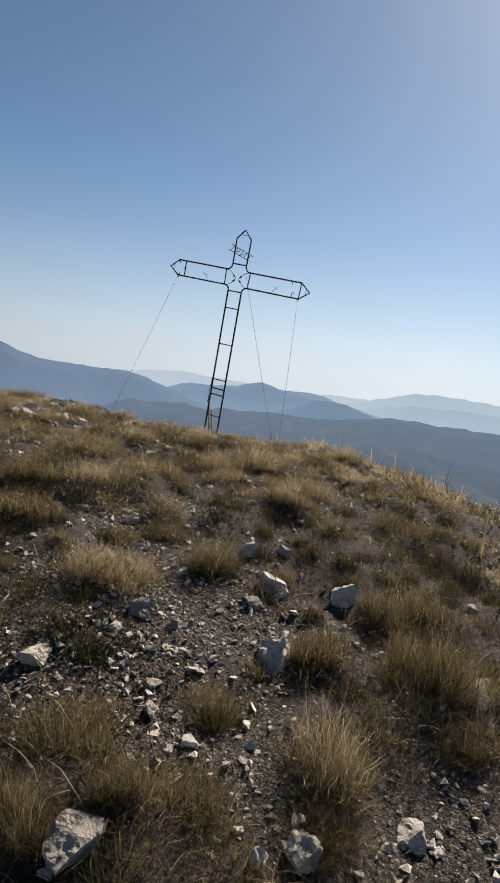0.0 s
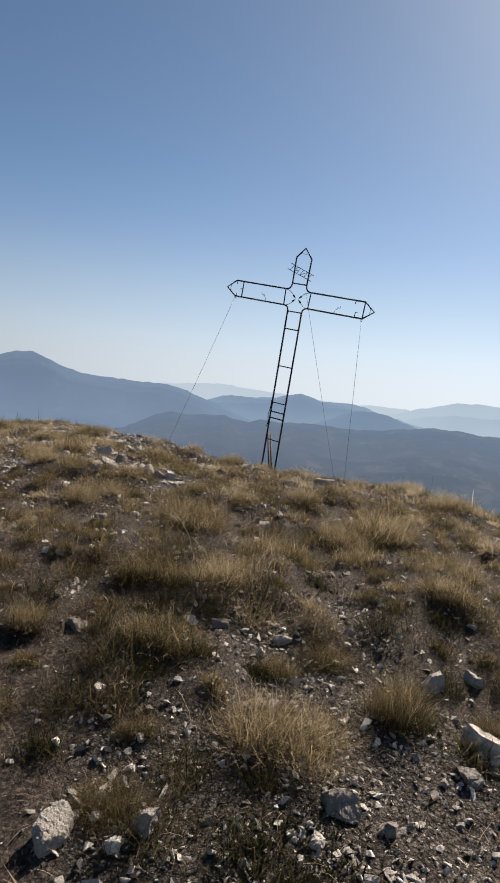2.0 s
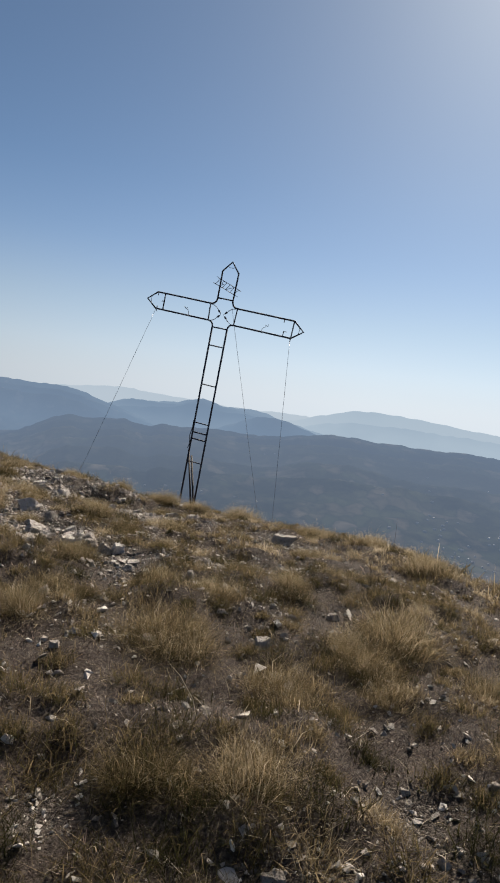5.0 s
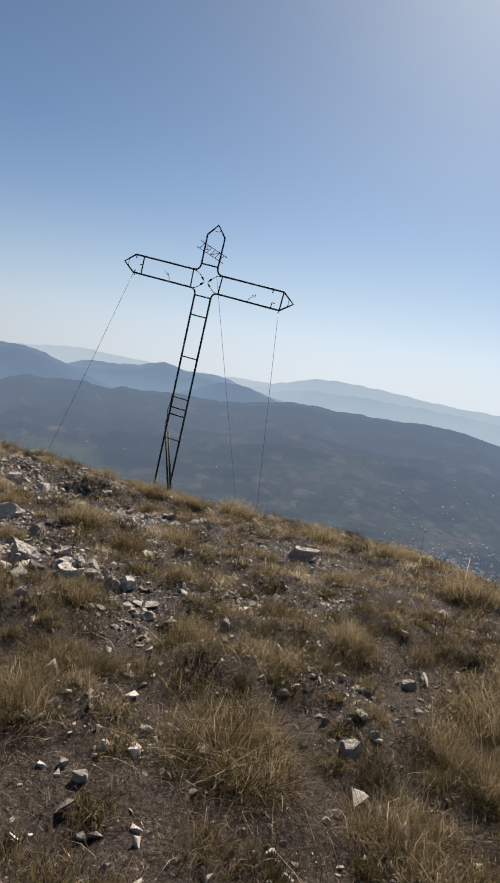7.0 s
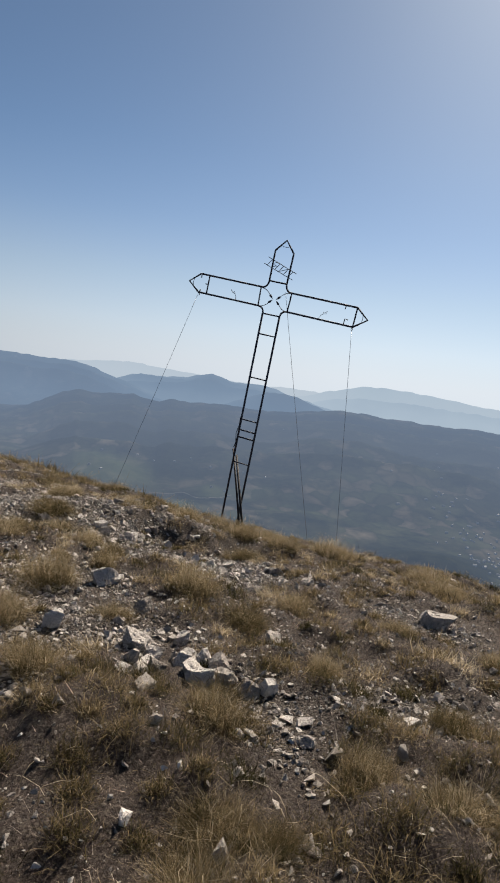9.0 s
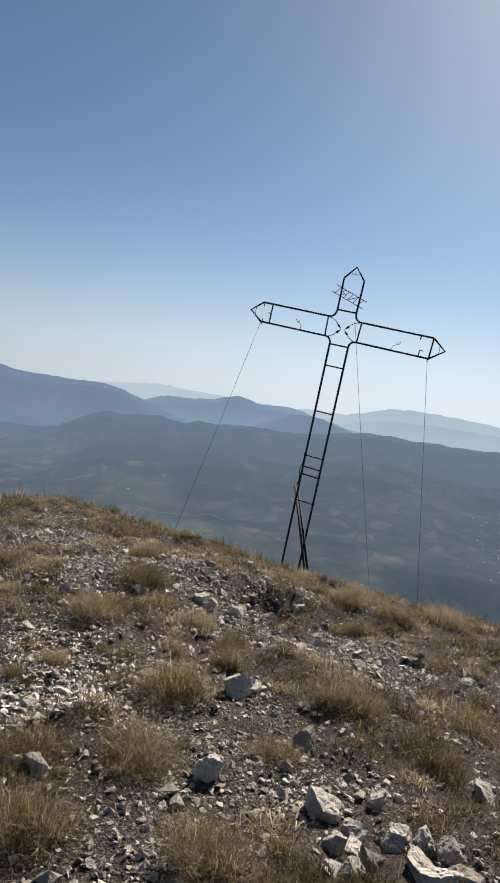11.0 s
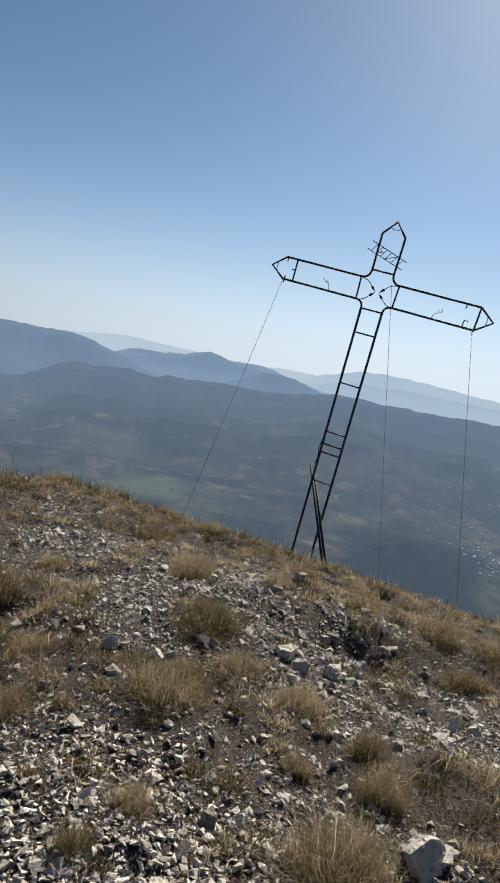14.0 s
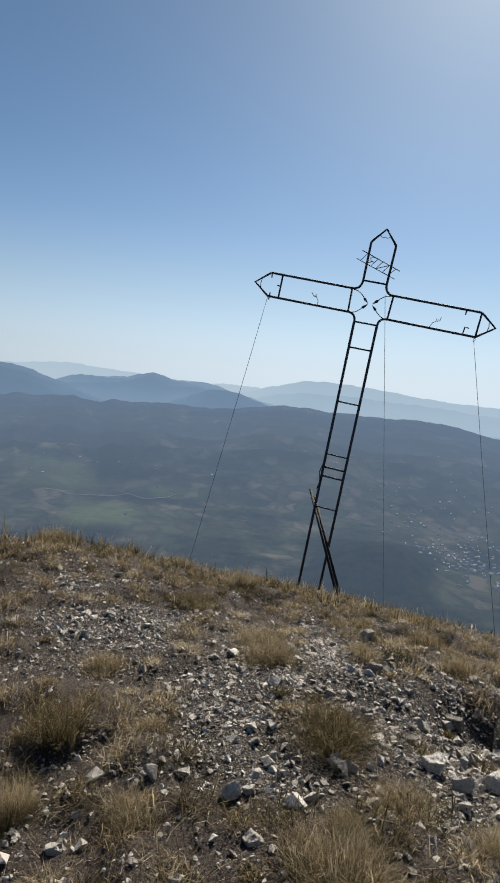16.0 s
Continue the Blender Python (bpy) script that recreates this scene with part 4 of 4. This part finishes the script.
grassy = lambda x, y: np.clip(1.1 - 1.6 * bareness(x, y), 0.02, 1)
mats = lambda x, y: np.clip(4.0 * (layered_noise(x, y, 0.5, 35) - 0.36), 0.45, 1) * np.clip(1.1 - 0.4 * bareness(x, y), 0.3, 1)


def cushion_field(name, count, seed, per, gap, box, tone, wide, label):
    """Low rounded cushions of tangled hair-fine dry grass, at least gap metres apart."""
    r = np.random.RandomState(seed)
    x, y = scatter(count, seed, *box, lambda x, y: grassy(x, y) * np.clip(5.0 * (layered_noise(x, y, 0.42, 19) - 0.37), 0.08, 1))
    kept = []
    for p in zip(x, y):
        if all((p[0] - q[0]) ** 2 + (p[1] - q[1]) ** 2 > gap * gap for q in kept):
            kept.append(p)
    cx, cy = np.array(kept).T
    n = len(cx)
    size = np.repeat(r.uniform(0.05, 0.145, n), per)
    hue = np.repeat(r.normal(tone, 0.15, n) + 0.4 * (layered_noise(cx, cy, 1.3, 41) - 0.5) - 0.12 * np.clip(4.4 - cy, 0, 1.5), per)
    m = n * per
    bx, by = np.repeat(cx, per) + size * r.normal(0, 0.42, m), np.repeat(cy, per) + size * r.normal(0, 0.42, m)
    way, rise = r.rand(m) * 6.283, r.rand(m) ** 1.1
    flat = np.sqrt(1 - rise**2)
    length = size * np.clip(r.normal(0.66, 0.2, m), 0.25, 1.2)
    wild = size[:, None] * r.normal(0, 0.10, (m, 3))
    bz = ground_height(bx, by) - 0.008
    tx, ty, tz = bx + length * flat * np.cos(way), by + length * flat * np.sin(way), bz + 0.85 * length * rise + 0.012
    mx, my, mz = (bx + tx) / 2 + wild[:, 0], (by + ty) / 2 + wild[:, 1], bz * 0.4 + tz * 0.6 + 0.01 + 0.5 * np.abs(wild[:, 2])
    turn, half = way + r.normal(1.57, 0.7, m), wide * r.uniform(0.3, 0.7, m)
    shade = np.clip(hue + r.normal(0, 0.09, m), 0, 1)
    ob = new(name, hairs(name, r, (bx, by, bz), (mx, my, mz), (tx, ty, tz), (np.cos(turn) * half, np.sin(turn) * half), shade))
    tagged(ob, label, "grass", kind="stuff")


cushion_field("dry_grass", 6000, 61, 400, 0.145, (-3.2, 1.8, 0.8, 6.0), 0.50, 0.0019, "dry tan-brown grass in low rounded cushions over the summit")
cushion_field("dry_grass", 8000, 68, 190, 0.165, (-6.5, 2.8, 6.0, 12.8), 0.59, 0.0031, "dry tan-brown grass in low cushions towards the crest")
grass_field("far_dry_grass", 2000, 63, 30, 0.10, 0.10, (-9, 4.0, 12.5, 19.0), lambda x, y: np.clip(1.5 * (layered_noise(x, y, 0.8, 77) - 0.35), 0.04, 1), "dry golden grass along the crest round the cross", (0.56, 0.15), 0.0045, 1)
grass_field("withered_grass", 30000, 62, 5, 0.04, 0.06, (-2.9, 1.8, 0.8, 7.0), lambda x, y: np.clip(1.0 - 1.3 * bareness(x, y), 0.06, 1), "short withered grey-brown grass and straw matted over the soil", (0.60, 0.24), 0.0022, 1, 1.2, STRAW)
grass_field("withered_grass", 26000, 67, 5, 0.05, 0.07, (-7.0, 2.6, 4.5, 13), lambda x, y: np.clip(1.0 - 1.3 * bareness(x, y), 0.06, 1) * ((x < -2.9) | (y > 7.0)), "short withered grass and straw matted over the far soil", (0.62, 0.22), 0.003, 1, 1.2, STRAW)
outside = lambda x, y: np.clip(0.25 + 2.5 * (layered_noise(x, y, 0.7, 81) - 0.4), 0.05, 1) * ((x < -5.6) | (x > 1.2) | (y < 0.9) | (y > 12.6))
grass_field("outer_grass", 38000, 70, 9, 0.15, 0.17, (-12.0, 9.0, -3.8, 24.0), outside, "dry tan-brown grass over the slopes round the summit", (0.55, 0.15), 0.013, 1, 0.75)
stone_field("outer_gravel", 15000, 310, 0.015, 0.09, -12.0, 9.0, -3.8, 22.0, lambda x, y: 0.4 * outside(x, y), "pale limestone chips scattered over the slopes round the summit")
grass_field("loose_straw", 9000, 64, 1, 0.10, 0.02, (-6.0, 2.2, 0.9, 11), lambda x, y: 0 * x + 1, "pale dead straws lying tangled over the ground", (0.9, 0.1), 0.002, 3, 1.5)
grass_field("dead_mats", 26000, 66, 16, 0.032, 0.075, (-6.0, 2.0, 1.0, 12), mats, "grey-brown dead mats of low plants between the stones", (0.3, 0.1), 0.0038, 1, 1.0, DEAD)
grass_field("dead_litter", 8000, 74, 8, 0.022, 0.07, (-2.6, 1.7, 0.9, 5.6), lambda x, y: np.clip(1.0 - 0.45 * bareness(x, y), 0.2, 1), "grey-brown withered litter strewn over the soil between tufts", (0.45, 0.25), 0.0024, 1, 1.3, STRAW)
grass_field("green_shoots", 900, 65, 14, 0.028, 0.05, (-5.0, 1.5, 1.2, 10), lambda x, y: np.clip(spot(x, y, -0.45, 2.05, 0.3) + spot(x, y, -0.95, 1.75, 0.3) + 0.7 * spot(x, y, -0.75, 2.1, 0.2) + 0.10, 0, 1), "low dark green shoots creeping between the stones", (0.05, 0.06), 0.007, 2, 0.9)
grass_field("creeping_plants", 3600, 72, 14, 0.022, 0.045, (-1.3, 0.4, 1.4, 2.6), lambda x, y: np.clip(spot(x, y, -0.45, 2.02, 0.25) + 0.8 * spot(x, y, -0.25, 1.85, 0.18) + 0.7 * spot(x, y, -0.95, 1.75, 0.25) - 0.15, 0, 0.8), "low dark green creeping plants spread over the gravel", (0.06, 0.07), 0.006, 2, 1.0)
grass_field("dry_stalks", 150, 69, 2, 0.24, 0.05, (-1.2, 2.6, 5.0, 13.5), lambda x, y: np.clip(4 * (layered_noise(x, y, 0.9, 57) - 0.45), 0, 1), "thin dark dead flower stalks standing along the crest", (0.3, 0.1), 0.004, 3, 0.25, DEAD)


# ---- the cross ----
cross = new("summit_cross")
across, upward = Vector((0.91173, -0.39001, -0.12899)).normalized(), Vector((0.08906, -0.11886, 0.98891)).normalized()
behind = upward.cross(across).normalized()
upward = across.cross(behind)
centre = Vector((-1.0949, 16.4109, 3.6474))
frame_of_cross = Matrix((across, behind, upward)).transposed().to_4x4()
FOOT = 5.02
cross.matrix_world = Matrix.Translation(centre - FOOT * upward) @ frame_of_cross
tagged(cross, "leaning black iron tube summit cross with open frame arms", "cross")


def at(u, v, depth=0.0):
    return (u, depth, v + FOOT)


R_POST, R_RAIL, R_THIN = 0.022, 0.0185, 0.007


def post_line(sign, v):
    """How far the left (-1) or right (1) post stands off the middle at that height."""
    f = (-0.31 - v) / 4.6
    return sign * 0.182 + 0.06 * f


for sign in (-1, 1):
    bar("upright", [at(post_line(sign, -0.31), -0.31), at(post_line(sign, -5.0), -5.0)], R_POST, IRON, cross)
    # The four rounded corners where head, arms and shaft meet.
    for end in (-1, 1):
        if end > 0:
            a, c, b = (sign * 0.185, 0.335), (sign * 0.195, 0.195), (sign * 0.325, 0.193)
        else:
            a, c, b = (post_line(sign, -0.31), -0.31), (sign * 0.185, -0.178), (sign * 0.315, -0.177)
        curve = []
        for k in range(9):
            f = k / 8
            curve.append(at(*((1 - f) ** 2 * a[i] + 2 * f * (1 - f) * c[i] + f * f * b[i] for i in (0, 1))))
        bar("elbow", curve, R_RAIL, IRON, cross)
        bar("arm_rail", [at(*b), at(sign * 1.67, 0.192 if end > 0 else -0.18)], R_RAIL, IRON, cross)
    bar("arm_tip", [at(sign * 1.67, 0.192), at(sign * 1.91, 0.003), at(sign * 1.66, -0.18)], R_RAIL, IRON, cross)
    bar("tip_tie", [at(sign * 1.80, 0.085), at(sign * 1.815, 0.0), at(sign * 1.80, -0.075)], R_THIN * 0.8, IRON, cross)
    bar("head_rail", [at(sign * 0.185, 0.335), at(sign * 0.193, 0.926)], R_RAIL, IRON, cross)
    bar("arm_post", [at(sign * 0.328, 0.19), at(sign * 0.314, -0.176)], R_RAIL * 0.8, IRON, cross)
bar("head_tip", [at(-0.193, 0.926), at(0.0, 1.148), at(0.193, 0.926)], R_RAIL, IRON, cross)
bar("tip_tie", [at(-0.09, 1.045), at(-0.04, 1.02), at(0.04, 1.02), at(0.09, 1.045)], R_THIN * 0.8, IRON, cross)
bar("arm_post", [at(-1.473, 0.19), at(-1.477, -0.176)], R_RAIL * 0.8, IRON, cross)
bar("arm_post", [at(1.668, 0.19), at(1.66, -0.178)], R_RAIL * 0.8, IRON, cross)
bar("rung", [at(-0.178, 0.34), at(0.187, 0.342)], R_RAIL * 0.85, IRON, cross)
for v, r in ((-0.305, 0.8), (-0.711, 0.75), (-1.60, 0.72), (-2.487, 0.72), (-2.712, 0.9), (-2.864, 0.95), (-3.40, 0.72)):
    bar("rung", [at(post_line(-1, v), v), at(post_line(1, v), v + 0.006)], R_RAIL * r, IRON, cross)
# Stubs left of lost fittings at the ends of the arms.
for points in (((-1.655, 0.19), (-1.648, 0.115)), ((-1.477, 0.01), (-1.535, 0.012)), ((-1.64, -0.18), (-1.628, -0.115), (-1.632, -0.235)),
               ((1.445, 0.185), (1.440, 0.115)), ((1.47, -0.178), (1.478, -0.062), (1.54, -0.07))):
    bar("stub", [at(*p) for p in points], R_THIN * 1.5, IRON, cross)
# Four curled rods with spear points inside the middle square.
for sx in (-1, 1):
    for sz in (-1, 1):
        line = [at(sx * (0.30 - 0.20 * f), sz * (0.178 - 0.11 * f**2.2)) for f in (0, 0.2, 0.4, 0.6, 0.8, 1.0)]
        scroll = bar("scroll", line, R_THIN, IRON, cross)
        way = Vector((-sx * 0.72, 0, -sz * 0.69))
        bm = bmesh.new()
        tip = Vector(line[-1])
        tube(bm, [tip - way * 0.02, tip, tip + way * 0.028, tip + way * 0.095], [0.007, 0.024, 0.02, 0.001], 6)
        part("spear_point", bm, IRON, scroll)
# The four letters between two slanting rods, facing the far side.
rod_top, rod_low = ((-0.30, 0.779), (0.335, 0.569)), ((-0.358, 0.644), (0.285, 0.439))


def on_strip(s, h):
    low = [rod_low[0][i] + (rod_low[1][i] - rod_low[0][i]) * s for i in (0, 1)]
    top = [rod_top[0][i] + (rod_top[1][i] - rod_top[0][i]) * s for i in (0, 1)]
    return at(*(low[i] + (top[i] - low[i]) * h for i in (0, 1)), -0.02)


bar("letter_rod", [at(*rod_top[0], -0.02), at(*rod_top[1], -0.02)], R_THIN, IRON, cross)
bar("letter_rod", [at(*rod_low[0], -0.02), at(*rod_low[1], -0.02)], R_THIN, IRON, cross)
LETTERS = [
    [((0.10, 0), (0.155, 1))],
    [((0.37, 0), (0.425, 1)), ((0.425, 1), (0.30, 0.93), (0.265, 0.72), (0.31, 0.5), (0.40, 0.5)), ((0.35, 0.5), (0.23, 0))],
    [((0.50, 0), (0.555, 1)), ((0.50, 0), (0.73, 1)), ((0.675, 0), (0.73, 1))],
    [((0.82, 0), (0.90, 1))],
]
for strokes in LETTERS:
    bm = bmesh.new()
    for s in strokes:
        tube(bm, [on_strip(*p) for p in s], R_THIN * 0.9, 6)
    part("letter", bm, IRON, cross)
# Bent wire hooks that once held lamps on the arms.
bar("hook", [at(-0.815, -0.165), at(-0.825, -0.09), at(-0.86, -0.05), at(-0.895, -0.03), at(-0.87, -0.005), at(-0.85, -0.045), at(-0.90, -0.045), at(-0.95, 0.012)], R_THIN * 0.8, IRON, cross, sides=6)
bar("hook", [at(0.965, -0.165), at(1.0, -0.09), at(1.045, -0.06), at(1.04, -0.025), at(1.075, -0.02), at(1.06, -0.06), at(1.10, -0.04), at(1.105, 0.012)], R_THIN * 0.8, IRON, cross, sides=6)
bar("shackle", [at(1.655, -0.19), at(1.67, -0.225), at(1.655, -0.255), at(1.64, -0.225), at(1.652, -0.195)], R_THIN * 0.8, IRON, cross, sides=6)
bar("strap", [at(-0.165, -2.44, -0.03), at(-0.155, -2.62, -0.045), at(-0.19, -2.80, -0.03), at(-0.15, -2.98, -0.05), at(-0.175, -3.10, -0.04)], 0.009, RUSTY, cross, "frayed dark strap", sides=6)


def guy_wire(top, low, sag):
    ob_top, ob_low = Vector(top), Vector(low)
    points = [ob_top.lerp(ob_low, f) - Vector((0, 0, sag * 4 * f * (1 - f))) for f in (0, 0.1, 0.2, 0.3, 0.4, 0.5, 0.6, 0.7, 0.8, 0.9, 1)]
    ob = bar("guy_wire", points, 0.0038, WIRE, None, sides=6)
    tagged(ob, "thin grey steel guy wire stretched from cross to ground", "wire", "guy wires of the cross")


def world_at(u, v):
    return cross.matrix_world @ Vector(at(u, v))


def stake(x, y, below=0.05):
    return (x, y, float(ground_height(x, y)) - below)


guy_wire(world_at(-1.655, -0.19), stake(-3.706, 14.870), 0.02)
guy_wire(world_at(1.655, -0.24), stake(0.269, 13.843), 0.03)
guy_wire(world_at(0.198, 0.18), stake(0.949, 19.506), 0.05)


def prop_pole(top, low):
    a, b = Vector(top), Vector(low)
    ob = bar("prop_pole", [a, a.lerp(b, 0.5), b - (a - b).normalized() * 0.06], 0.023, RUSTY, None)
    tagged(ob, "dark rusty iron pole leaning against the cross shaft", "pole", "poles propped against the cross")


prop_pole((-1.53, 17.33, 0.50), stake(-1.26, 15.90, 0.02))
prop_pole((-1.45, 17.28, 0.38), stake(-1.20, 15.90, 0.02))
